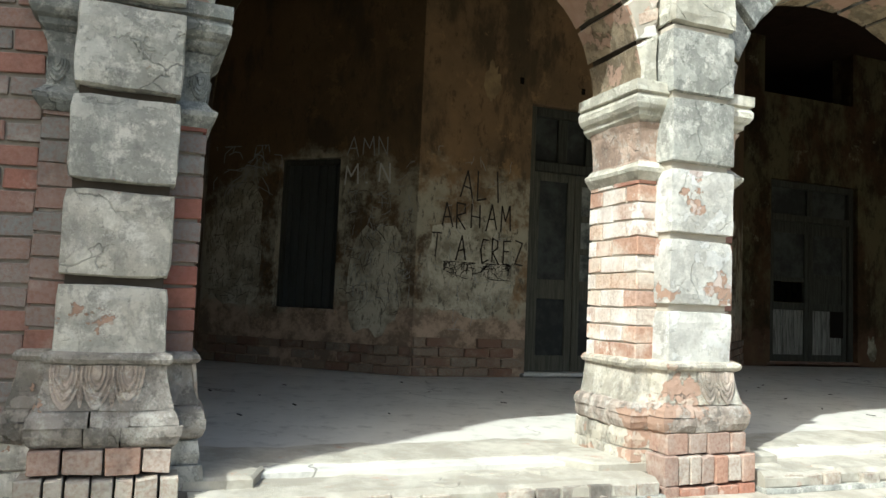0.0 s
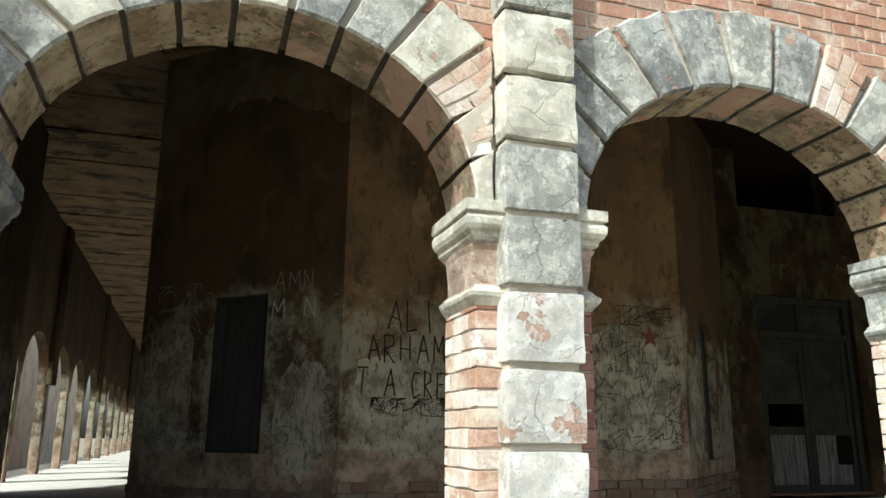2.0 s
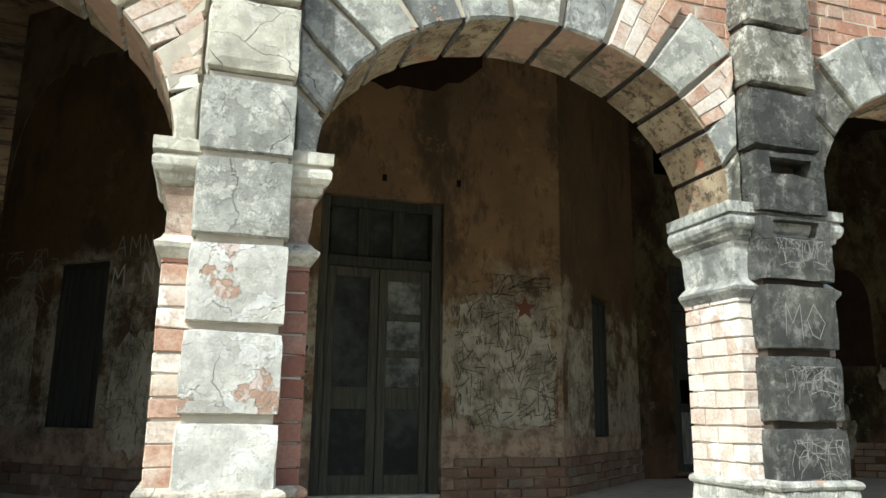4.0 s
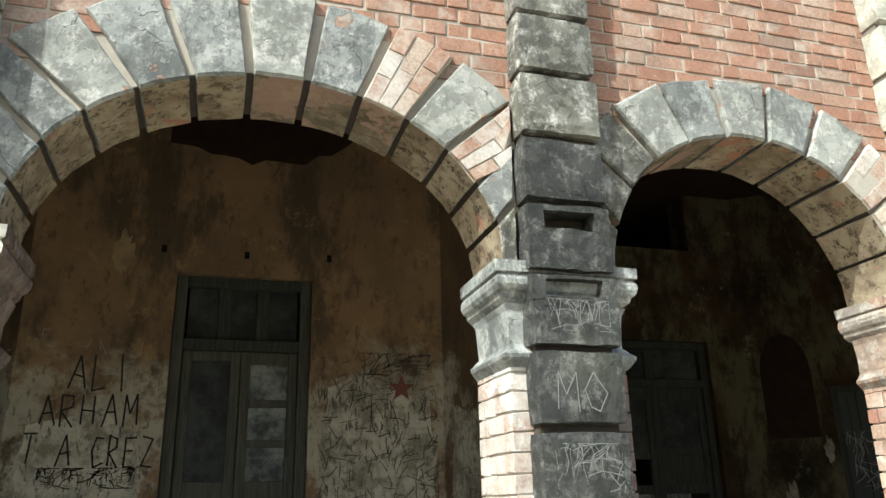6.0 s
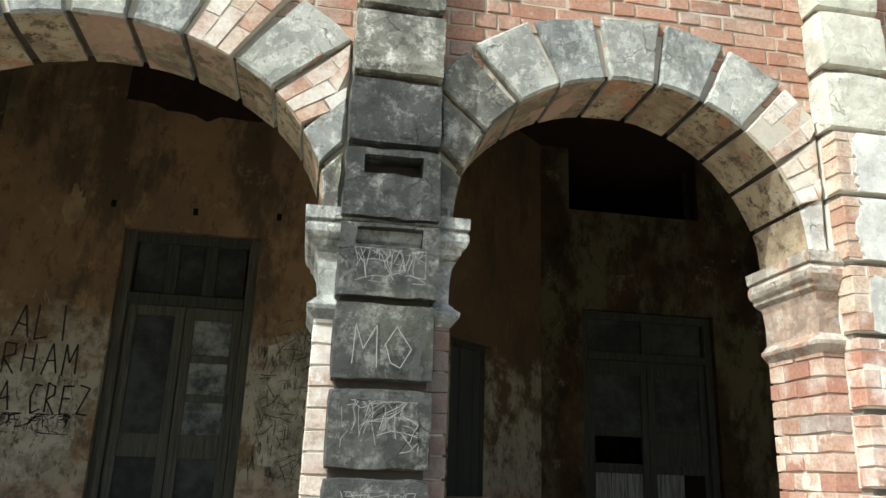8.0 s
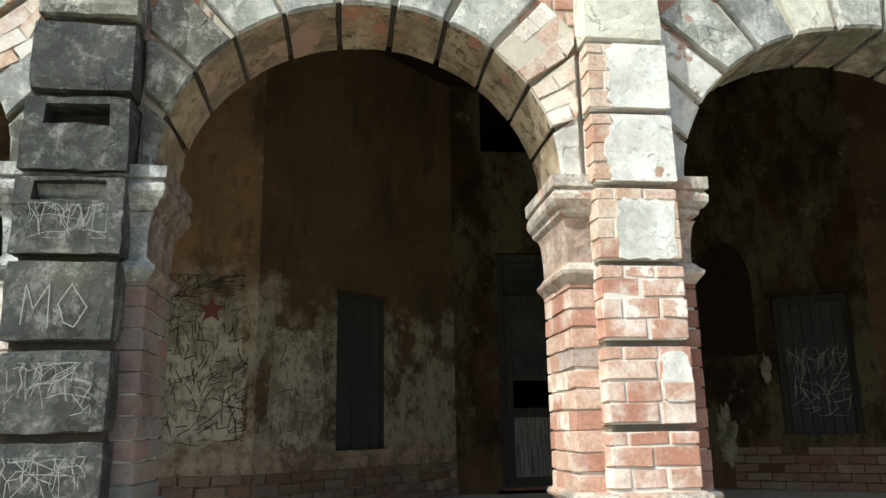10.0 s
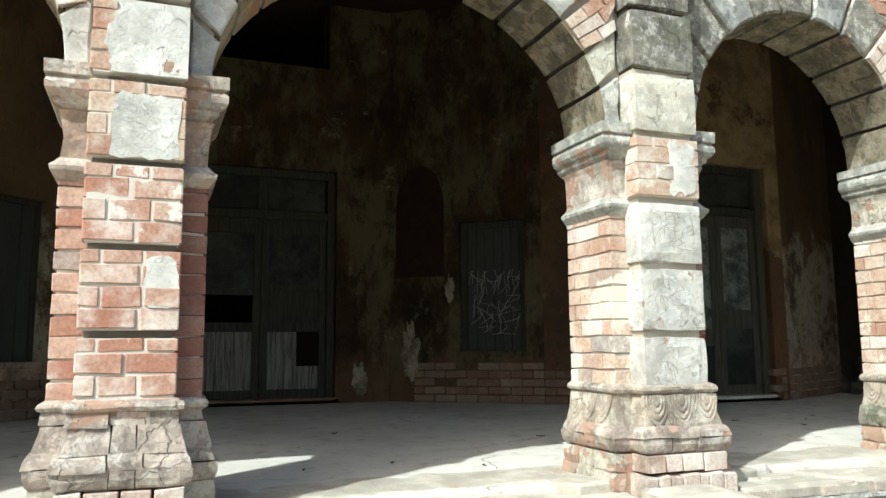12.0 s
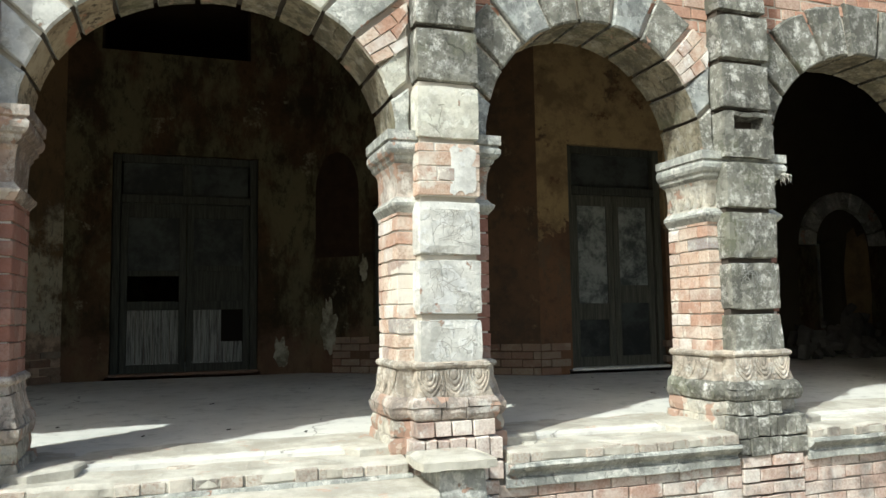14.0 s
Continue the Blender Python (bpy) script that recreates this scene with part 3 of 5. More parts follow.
ARCHES, PIER_OBS = [], []
ARCH_LABELS = ["arch of cream and grey rendered voussoirs under red brick", "wide arch of blackened grey voussoirs, some bare brick", "round arch of grey voussoirs with bare brick soffit patches", "wide arch of pale grey voussoirs on brick piers", "narrow mossy grey arch of rendered voussoirs", "mossy arch of dark stained voussoirs"]
for k in range(6):
    ring_mats = [[M_CREAM, M_VOUSSOIR, M_GREY], [M_VOUSSOIR, M_GREY, M_VOUSSOIR], [M_VOUSSOIR, M_GREY], [M_GREY, M_VOUSSOIR, M_CREAM], [M_MOSSY, M_VOUSSOIR, M_MOSSY], [M_MOSSY]][k]
    arch = thing("arch", ARCH_LABELS[k], "arch", "arches of the arcade")
    ARCHES.append(arch)
    voussoirs(k, arch, ring_mats)
    bm = bmesh.new()
    lo, hi = PIERS[k] + PIL[k] - 0.05, PIERS[k + 1] - PIL[k + 1] + 0.05
    a = (PIERS[k + 1] - PIERS[k]) / 2 - HALF_PIER + 0.03
    c0 = (PIERS[k + 1] + PIERS[k]) / 2
    xs = [lo] + [c0 - a * math.cos(math.pi * i / 24) for i in range(25)] + [hi]
    cols = []
    for xm in xs:
        u = min(1.0, abs(xm - c0) / a)
        z0 = SPRING + (CROWN - SPRING + 0.03) * math.sqrt(max(0.0, 1 - u * u))
        cols.append([bm.verts.new(q) for q in ((xm, YW + 0.008, z0), (xm, YW + 0.008, TOP), (xm, YB, TOP), (xm, YB, z0))])
    for ca, cb in zip(cols, cols[1:]):
        for q in range(4):
            bm.faces.new((ca[q], ca[(q + 1) % 4], cb[(q + 1) % 4], cb[q]))
    bm.faces.new(cols[0])
    bm.faces.new(cols[-1][::-1])
    part("spandrel_core", bm, M_MORTAR, arch)
    bm = bmesh.new()
    for i in range(40):
        p0, p1 = arch_point(k, math.pi * i / 40, 0.022, 0.022), arch_point(k, math.pi * (i + 1) / 40, 0.022, 0.022)
        q0, q1 = arch_point(k, math.pi * i / 40, RING[k] - 0.03, RING[k] - 0.03), arch_point(k, math.pi * (i + 1) / 40, RING[k] - 0.03, RING[k] - 0.03)
        lo2, hi2 = PIERS[k] + PIL[k], PIERS[k + 1] - PIL[k + 1]
        pts = [p0, p1, (min(max(q1[0], lo2), hi2), q1[1]), (min(max(q0[0], lo2), hi2), q0[1])]
        f = [bm.verts.new((x, YV + 0.045, z)) for x, z in pts]
        g2 = [bm.verts.new((x, YB - 0.01, z)) for x, z in pts]
        bm.faces.new(f)
        bm.faces.new((f[0], f[1], g2[1], g2[0]))
    part("joint_bed", bm, M_JOINT, arch, "dark open joints")


def moulding(profile, hw, yf, yb, wob=0.004, seed=0.0):
    """A moulded band round the three free sides of a block of half width hw; profile: (projection, z) upwards."""
    bm = bmesh.new()
    rows = []
    for p, z in profile:
        pts = [(-hw - p, yb), (-hw - p, (yf + yb) / 2), (-hw - p, yf - p), (-hw / 2, yf - p), (0, yf - p), (hw / 2, yf - p), (hw + p, yf - p), (hw + p, (yf + yb) / 2), (hw + p, yb)]
        rows.append([bm.verts.new((x, y, z)) for x, y in pts])
    for a, b in zip(rows, rows[1:]):
        for i in range(len(a) - 1):
            bm.faces.new((a[i], a[i + 1], b[i + 1], b[i]))
    for r in (rows[0], rows[-1]):
        bm.faces.new(r)
    bm.faces.new([r[0] for r in rows] + [r[-1] for r in rows[::-1]])
    wobble(bm, wob, seed, 11)
    return bm


IMPOST = [(0.0, 2.430), (0.030, 2.455), (0.034, 2.475), (0.050, 2.485), (0.062, 2.505), (0.064, 2.530), (0.054, 2.548), (0.050, 2.555), (0.066, 2.562), (0.066, 2.615), (0.0, 2.622)]
ASTRAGAL = [(0.0, 2.150), (0.012, 2.165), (0.030, 2.188), (0.034, 2.205), (0.014, 2.222), (0.0, 2.24)]
BEAD = [(0.0, 1.258), (0.022, 1.266), (0.028, 1.280), (0.022, 1.294), (0.0, 1.305)]
CYMA = [(0.038, 1.108), (0.034, 1.125), (0.022, 1.165), (0.014, 1.21), (0.009, 1.245), (0.008, 1.27)]
TORUS = [(0.036, 0.982), (0.052, 0.995), (0.062, 1.022), (0.063, 1.055), (0.056, 1.085), (0.044, 1.104), (0.034, 1.11)]


def base_pieces(parent, name, profile, hw, yf, yb, mat, seed, length=0.12):
    """A moulded course laid in separate eroded bricks round three sides, mitred at the corners."""
    rnd = random.Random(seed)
    stations = []

    def cut(n_c, a, b):
        return [a + (b - a) * (i + rnd.uniform(-0.22, 0.22)) / n_c for i in range(1, n_c)]
    ns, nf = max(1, round((yb - yf) / length)), max(2, round(2 * hw / length))
    stations += [("L", yb, True)] + [("L", y, True) for y in cut(ns, yb, yf)] + [("C", -1, False)]
    stations += [("F", x, True) for x in cut(nf, -hw, hw)] + [("C", 1, False)]
    stations += [("R", y, True) for y in cut(ns, yf, yb)] + [("R", yb, True)]

    def at(s, p):
        k_s, v, _ = s
        if k_s == "L":
            return (-hw - p, v)
        if k_s == "R":
            return (hw + p, v)
        if k_s == "F":
            return (v, yf - p)
        return (v * (hw + p), yf - p)
    run = [stations[0]]
    for s in stations[1:]:
        run.append(s)
        if not s[2]:
            continue
        bm = bmesh.new()
        grow = rnd.uniform(-0.008, 0.005)
        lift = rnd.uniform(-0.004, 0.004)
        fine = []
        for a, b in zip(run, run[1:]):
            fine += [(a, b, 0.015), (a, b, 0.35), (a, b, 0.68)]
        fine.append((run[-2], run[-1], 0.985))
        rows = []
        for a, b, q in fine:
            line = []
            for p, z in profile:
                (xa, ya), (xb, yb2) = at(a, p + grow), at(b, p + grow)
                line.append(bm.verts.new((xa + (xb - xa) * q, ya + (yb2 - ya) * q, z + lift)))
            (xa, ya), (xb, yb2) = at(a, -0.05), at(b, -0.05)
            for z in (profile[-1][1], profile[0][1]):
                line.append(bm.verts.new((xa + (xb - xa) * q, ya + (yb2 - ya) * q, z + lift)))
            rows.append(line)
        m_l = len(rows[0])
        for a, b in zip(rows, rows[1:]):
            for i in range(m_l):
                bm.faces.new((a[i], b[i], b[(i + 1) % m_l], a[(i + 1) % m_l]))
        bm.faces.new(rows[0])
        bm.faces.new(rows[-1][::-1])
        wobble(bm, 0.007, seed + len(fine) * 0.37 + run[0][1], 16)
        part(name, bm, mat, parent)
        run = [s]


def carved_egg(w, h, d):
    """One leaf of the carved base: nested raised oval ridges with hollows between them, pointed a little at the foot."""
    bm = bmesh.new()
    seg = 22

    def lobe(q, f):
        a = 2 * math.pi * q / seg
        x, z = math.cos(a), math.sin(a)
        if z < 0:
            x *= 1 - 0.18 * z * z
        return f * w / 2 * x, f * h / 2 * min(z, 0.12 / f)
    prev = None
    for f, y in ((1.0, 0.006), (0.96, -d * 0.5), (0.88, -d * 0.55), (0.84, -d * 0.15), (0.77, -d * 0.2), (0.73, -d * 0.7), (0.65, -d * 0.7), (0.61, -d * 0.3), (0.54, -d * 0.3), (0.50, -d * 0.85), (0.42, -d * 0.85), (0.38, -d * 0.45), (0.30, -d * 0.45), (0.25, -d), (0.10, -d * 1.05)):
        ring = [bm.verts.new((lobe(q, f)[0], y, lobe(q, f)[1])) for q in range(seg)]
        if prev:
            for q in range(seg):
                bm.faces.new((prev[q], prev[(q + 1) % seg], ring[(q + 1) % seg], ring[q]))
        prev = ring
    bm.faces.new(prev)
    wobble(bm, 0.003, w * 31 + h, 21)
    return bm


def lean_matrix(p, q, tilt=0.0):
    return Matrix.Translation(p) @ Matrix.Rotation(q, 4, 'Z') @ Matrix.Rotation(tilt, 4, 'X')


def slot_block(half_pil, z0, z1, s0, s1, sx, seed):
    """A quoin with a mortise cut through its face, in one piece."""
    bm = bmesh.new()
    us, zs = (-half_pil, -sx, sx, half_pil), (z0, s0, s1, z1)
    vv = {}

    def v(i, y, j):
        if (i, y, j) not in vv:
            vv[i, y, j] = bm.verts.new((us[i], YP if y == 0 else YW + 0.02, zs[j]))
        return vv[i, y, j]
    solid = {(i, j) for i in range(3) for j in range(3)} - {(1, 1)}
    for i, j in solid:
        bm.faces.new((v(i, 0, j), v(i + 1, 0, j), v(i + 1, 0, j + 1), v(i, 0, j + 1)))
        bm.faces.new((v(i, 1, j), v(i, 1, j + 1), v(i + 1, 1, j + 1), v(i + 1, 1, j)))
        for di, dj, a, b in ((-1, 0, (i, j), (i, j + 1)), (1, 0, (i + 1, j), (i + 1, j + 1)), (0, -1, (i, j), (i + 1, j)), (0, 1, (i, j + 1), (i + 1, j + 1))):
            if (i + di, j + dj) not in solid:
                bm.faces.new((v(a[0], 0, a[1]), v(b[0], 0, b[1]), v(b[0], 1, b[1]), v(a[0], 1, a[1])))
    bmesh.ops.subdivide_edges(bm, edges=[e for e in bm.edges if e.calc_length() > 0.1], cuts=3, use_grid_fill=True)
    wobble(bm, 0.010, seed, 14)
    return bm


def pier(k, look_of):
    """One pier: brick shaft, pilaster of quoins, impost, necking and base."""
    x = PIERS[k]
    half_pil = PIL[k]
    p = thing("pier", look_of["label"], "pier", "piers of the arcade", "", (x, 0, 0))
    PIER_OBS.append(p)
    part("core", box(-HALF_PIER + 0.013, HALF_PIER - 0.013, YV + 0.015, YB - 0.012, 0.8, SPRING), M_DARKMORTAR if k == 0 else M_WHITEMORTAR, p)
    for za, zb, back in ((1.2, 2.40, 0.055), (2.40, 2.90, 0.125 if k in (2, 5) else 0.055), (2.90, TOP, 0.055)):
        back = 0.032 if k in (1, 4) and za < 2.9 else back
        part("pilaster_core", box(-half_pil + 0.02, half_pil - 0.02, YP + back, YW + 0.02, za, zb), M_MORTAR if k in (1, 4) and za < 2.9 else M_DARKMORTAR if k == 3 else M_JOINT, p)
    i = 0
    z = BLOCK_TOP - 3 * BLOCK + 0.0
    while z < TOP - 0.1:
        z0, z1 = z + 0.030, z + BLOCK
        level = round((z + BLOCK - BLOCK_TOP) / BLOCK)
        style = look_of["blocks"].get(level, look_of["blocks"].get("rest"))
        if style == "brick" or style == "painted":
            bm_mat = M_BRICK_LIMED if style == "brick" else M_BRICK_PALE
            part("quoin_core", box(-half_pil + 0.010, half_pil - 0.010, YP + 0.005, YW, z0, z1), M_WHITEMORTAR, p)
            h = (z1 - z0) / 3.6
            zz = z0
            for r in range(4):
                top = min(z1, zz + h)
                cuts = [-half_pil, RB.uniform(-0.02, 0.06), half_pil] if r % 2 == 0 else [-half_pil, -0.09 + RB.uniform(-0.02, 0.02), 0.05 + RB.uniform(-0.02, 0.02), half_pil]
                for a, b in zip(cuts, cuts[1:]):
                    brick(p, bm_mat, a + 0.006 * (a > -half_pil), b - 0.006 * (b < half_pil), YP + RB.uniform(-0.003, 0.002), YP + 0.1, zz + 0.003, top - 0.001)
                zz = top
        elif style == "slot":
            part("quoin", slot_block(half_pil, z0, z1, z1 - 0.115, z1 - 0.03, 0.125, k), look_of["mat"], p, "quoin with a cut mortise")
        elif style == "slot_top":
            part("quoin", slot_block(half_pil, z0, z1, z1 - 0.095, z1 - 0.014, 0.14, k + 3), look_of["mat"], p, "quoin with a broken mortise")
        else:
            part("quoin", worn_box(-half_pil, half_pil, YP + RB.uniform(-0.006, 0.006), YW + 0.02, z0, z1, 0.014, 5, 0.005, k * 10 + i), style, p)
        i += 1
        z += BLOCK
    # shaft bricks: corner bricks lap alternately, then the reveal
    z = 1.29
    r = 0
    while z < 2.16:
        z1 = min(z + COURSE, 2.17)
        for s in (-1, 1):
            first = 0.22 if r % 2 == 0 else 0.11
            ys = [YV, YV + first] + ([YV + first + 0.14, YB] if r % 2 == 0 else [YV + first + 0.2, YB])
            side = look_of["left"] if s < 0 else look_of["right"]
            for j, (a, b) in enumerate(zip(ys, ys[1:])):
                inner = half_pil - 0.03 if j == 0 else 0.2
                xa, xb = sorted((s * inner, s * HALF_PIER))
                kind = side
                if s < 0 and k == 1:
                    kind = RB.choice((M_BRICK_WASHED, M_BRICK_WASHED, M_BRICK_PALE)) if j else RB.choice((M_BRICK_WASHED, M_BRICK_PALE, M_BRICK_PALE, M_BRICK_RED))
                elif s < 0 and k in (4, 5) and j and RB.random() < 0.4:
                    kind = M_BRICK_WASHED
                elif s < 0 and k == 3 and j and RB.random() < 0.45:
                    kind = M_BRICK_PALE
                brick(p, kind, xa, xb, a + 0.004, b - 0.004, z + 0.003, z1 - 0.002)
        z, r = z1, r + 1
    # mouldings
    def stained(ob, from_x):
        """Gives the right-hand faces a darker trim, standing in for their shade."""
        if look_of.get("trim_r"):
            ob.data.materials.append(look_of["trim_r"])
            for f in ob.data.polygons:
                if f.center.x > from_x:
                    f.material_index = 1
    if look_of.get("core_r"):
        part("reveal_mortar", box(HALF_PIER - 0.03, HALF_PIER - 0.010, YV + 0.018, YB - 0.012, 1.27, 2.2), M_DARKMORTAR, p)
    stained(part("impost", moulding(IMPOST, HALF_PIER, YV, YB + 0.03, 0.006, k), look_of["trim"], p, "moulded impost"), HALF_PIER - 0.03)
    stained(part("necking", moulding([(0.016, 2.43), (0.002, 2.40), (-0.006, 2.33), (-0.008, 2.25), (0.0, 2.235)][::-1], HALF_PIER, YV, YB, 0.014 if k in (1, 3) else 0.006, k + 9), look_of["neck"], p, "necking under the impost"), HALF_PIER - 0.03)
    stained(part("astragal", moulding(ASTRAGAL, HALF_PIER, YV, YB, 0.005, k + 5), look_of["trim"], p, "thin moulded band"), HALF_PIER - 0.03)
    for nm, prof, mt in (("bead", BEAD, look_of["base"]), ("base_cyma", CYMA, look_of["base"]), ("base_torus", TORUS, look_of["torus"])):
        if nm == "bead":
            part(nm, moulding(prof, HALF_PIER, YV, YB, 0.008, k + 2), mt, p)
            part(nm, moulding(prof, half_pil + 0.004, YP, YV + 0.1, 0.008, k + 3), mt, p)
        else:
            split = [prof] if (nm == "base_cyma" and look_of.get("carved")) else [prof[:len(prof) // 2 + 1], prof[len(prof) // 2:]]
            for q, course in enumerate(split):
                base_pieces(p, "base_brick", course, HALF_PIER, YV, YB, mt, k * 7 + 2 + q * 3, 0.30 if len(split) == 1 else 0.11 + 0.03 * q)
                base_pieces(p, "base_brick", course, half_pil + 0.004, YP, YV + 0.05, mt, k * 7 + 3 + q * 3, 0.30 if len(split) == 1 else 0.11 + 0.03 * q)
    # carved tongues on the base
    if look_of.get("carved"):
        leaves = {0: (-0.13, -0.03, 0.07), 1: (0.03, 0.13)}.get(k, (-0.145, 0.0, 0.145))
        wide = 0.106 if k < 2 else 0.146
        for xx in leaves:
            bm = carved_egg(wide, 0.27, 0.012)
            bmesh.ops.transform(bm, matrix=lean_matrix((xx, YP - 0.011, 1.240), 0, -0.17), verts=bm.verts)
            part("carved_tongue", bm, look_of["carve"], p, "carved oval leaf")
        for xa, xb in zip(leaves, leaves[1:]):
            bm = carved_egg(wide * 0.28, 0.25, 0.010)
            bmesh.ops.transform(bm, matrix=lean_matrix(((xa + xb) / 2, YP - 0.013, 1.236), 0, -0.17), verts=bm.verts)
            part("carved_dart", bm, look_of["carve"], p, "carved dart between the leaves")
        for s in (-1, 1):
            for yy in (3.02, 3.15, 3.28) if s < 0 and k > 1 else (3.02,) if k != 1 else ():
                bm = carved_egg(0.125, 0.26, 0.010)
                bmesh.ops.transform(bm, matrix=lean_matrix((s * (HALF_PIER + 0.011), yy, 1.238), s * math.pi / 2, -0.17), verts=bm.verts)
                part("carved_tongue", bm, look_of["carve"], p, "carved oval leaf")
    for s in (-1, 1):
        for yy in (3.0, 3.1, 3.2, 3.3) if look_of.get("carved_neck") else ():
            bm = carved_egg(0.07, 0.15, 0.012)
            bmesh.ops.transform(bm, matrix=lean_matrix((s * (HALF_PIER - 0.004), yy, 2.33), s * math.pi / 2, 0.0), verts=bm.verts)
            part("carved_leaf", bm, look_of["neck"], p, "carved terracotta leaf")
        if look_of.get("carved_neck"):
            bm = carved_egg(0.07, 0.15, 0.012)
            bmesh.ops.transform(bm, matrix=lean_matrix((s * 0.245, YV + 0.004, 2.33), 0, 0.0), verts=bm.verts)
            part("carved_leaf", bm, look_of["neck"], p, "carved terracotta leaf")
    # two courses of bricks on end under the base
    for (hw, yf, z0, z1, cnt) in ((half_pil + 0.045, YP - 0.055, 0.895, 0.982, 4), (half_pil + 0.075, YP - 0.080, 0.765, 0.888, 7), (half_pil + 0.075, YP - 0.085, 0.655, 0.757, 5)):
        stops = [-hw] + [-hw + 2 * hw * (q + RB.uniform(-0.22, 0.22)) / cnt for q in range(1, cnt)] + [hw]
        for j in range(cnt):
            a, b = stops[j], stops[j + 1]
            if k == 5 and z0 > 0.88 and j == 3:
                continue
            brick(p, M_EDGEBRICK if k == 0 and z0 < 0.88 else look_of["plinth"], a + 0.004, b - 0.004, yf, yf + 0.2, z0, z1)
    part("plinth_block", worn_box(-HALF_PIER - 0.03, HALF_PIER + 0.03, YV - 0.03, YB + 0.01, 0.80, 0.978, 0.02, 4, 0.01, k), M_MORTAR, p)
    for q, (zl, zh, out) in enumerate(((0.805, 0.892, 0.062), (0.896, 0.980, 0.046))):
        base_pieces(p, "plinth_brick", [(out, zl), (out + 0.006, (zl + zh) / 2), (out - 0.002, zh)], HALF_PIER, YV, YB, M_CRUST if k in (0, 2) else M_ERODED, k * 5 + q + 60, 0.15)
    part("lower_plinth", worn_box(-HALF_PIER - 0.07, HALF_PIER + 0.07, YV - 0.08, YB, 0.0, 0.81, 0.02, 4, 0.008, k + 4), M_DARKMORTAR, p)
    if k >= 3:
        for row in range(7):
            cuts = [-0.242, -0.11, 0.12, 0.242] if row % 2 else [-0.242, -0.01, 0.242]
            for a, b in zip(cuts, cuts[1:]):
                brick(p, M_BRICK_PLINTH, a + 0.005, b - 0.005, 2.738, 2.9, 0.655 - (row + 1) * COURSE + 0.005, 0.655 - row * COURSE - 0.005)
    return p


D, G, C, MO = M_DARK, M_GREY, M_CREAM, M_MOSSY
# Right-hand bricks, mortar and trim carry the sunless side's shade in their colour.
LOOKS = [
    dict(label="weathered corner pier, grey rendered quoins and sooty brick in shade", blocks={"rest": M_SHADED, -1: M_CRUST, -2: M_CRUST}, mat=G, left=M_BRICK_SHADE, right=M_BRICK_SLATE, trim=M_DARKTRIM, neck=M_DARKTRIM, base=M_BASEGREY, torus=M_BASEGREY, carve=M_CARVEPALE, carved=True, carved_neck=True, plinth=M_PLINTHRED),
    dict(label="sunlit pier of limed brick with grey rendered quoins", blocks={"rest": G, 3: C, 4: C, 0: M_WHITENED, -1: M_WHITENED, -2: M_WHITENED}, mat=G, left=M_BRICK_PALE, right=M_REVEALBRICK, trim=M_CREAM, neck=M_TERRACOTTA, base=M_ERODED, torus=M_BASEBRICK, carve=M_CARVEPALE, carved=True, plinth=M_PLINTHRED, trim_r=M_TRIM_SHADED, core_r=True),
    dict(label="pier with blackened scratched quoins and two cut mortises", blocks={"rest": MO, 3: D, 0: D, -1: D, -2: D, 1: "slot_top", 2: "slot"}, mat=D, left=M_BRICK_WASHED, right=M_BRICK_SHADE, trim=M_VOUSSOIR, neck=M_VOUSSOIR, trim_r=M_TRIM_SHADED, base=M_GREY, torus=M_GREY, carve=M_GREY, carved=True, plinth=M_BRICK_PLINTH),
    dict(label="red brick pier, bare brick quoins below cream rendered ones", blocks={"rest": C, 0: "brick", -1: "brick", -2: "brick", 1: "painted", 2: "painted", 3: "painted"}, mat=C, left=M_BRICK_RED, right=M_REVEALBRICK, trim=M_TRIMWORN, neck=M_TERRACOTTA, base=M_BASEBRICK, torus=M_BASEBRICK, carve=M_CREAM, carved=False, plinth=M_BRICK_PLINTH, trim_r=M_TRIM_SHADED, core_r=True),
    dict(label="pale limed brick pier with whitened quoins and a carved base", blocks={"rest": MO, 0: M_WHITENED, -1: M_WHITENED, -2: M_WHITENED, 1: "painted", 2: C}, mat=C, left=M_BRICK_PALE, right=M_REVEALBRICK, trim=M_GREY, neck=M_TRIMWORN, base=M_CARVEWORN, torus=M_BASEBRICK, carve=M_CARVEWORN, carved=True, plinth=M_BRICK_PLINTH, trim_r=M_TRIM_SHADED, core_r=True),
    dict(label="mossy pier with dark flaking quoins and a mortise", blocks={"rest": MO, 2: "slot", 1: MO}, mat=MO, left=M_BRICK_PALE, right=M_REVEALBRICK, trim=M_GREY, neck=M_ERODED, base=M_CARVEWORN, torus=M_MOSSY, carve=M_CARVEWORN, carved=True, carved_neck=True, plinth=M_MOSSY, trim_r=M_TRIM_SHADED, core_r=True),
    dict(label="far pier of the arcade, dark rendered quoins", blocks={"rest": MO}, mat=MO, left=M_BRICK_PALE, right=M_REVEALBRICK, trim=M_GREY, neck=M_GREY, base=M_GREY, torus=M_GREY, carve=M_GREY, carved=False, plinth=M_MOSSY),
]
for k in range(7):
    pier(k, LOOKS[k])

# ---- veranda floor, edge, plinth wall ----
def floor_mesh():
    """The floor falls a little towards the garden."""
    bm = bmesh.new()
    rows = [[bm.verts.new((x, y, z)) for y, z in ((3.0, 0.5), (3.0, 0.828), (6.05, FLOOR), (46, FLOOR), (46, 0.5))] for x in (-2.2, 24)]
    for j in range(4):
        bm.faces.new((rows[0][j], rows[0][j + 1], rows[1][j + 1], rows[1][j]))
    bm.faces.new(rows[0])
    bm.faces.new(rows[1][::-1])
    return bm


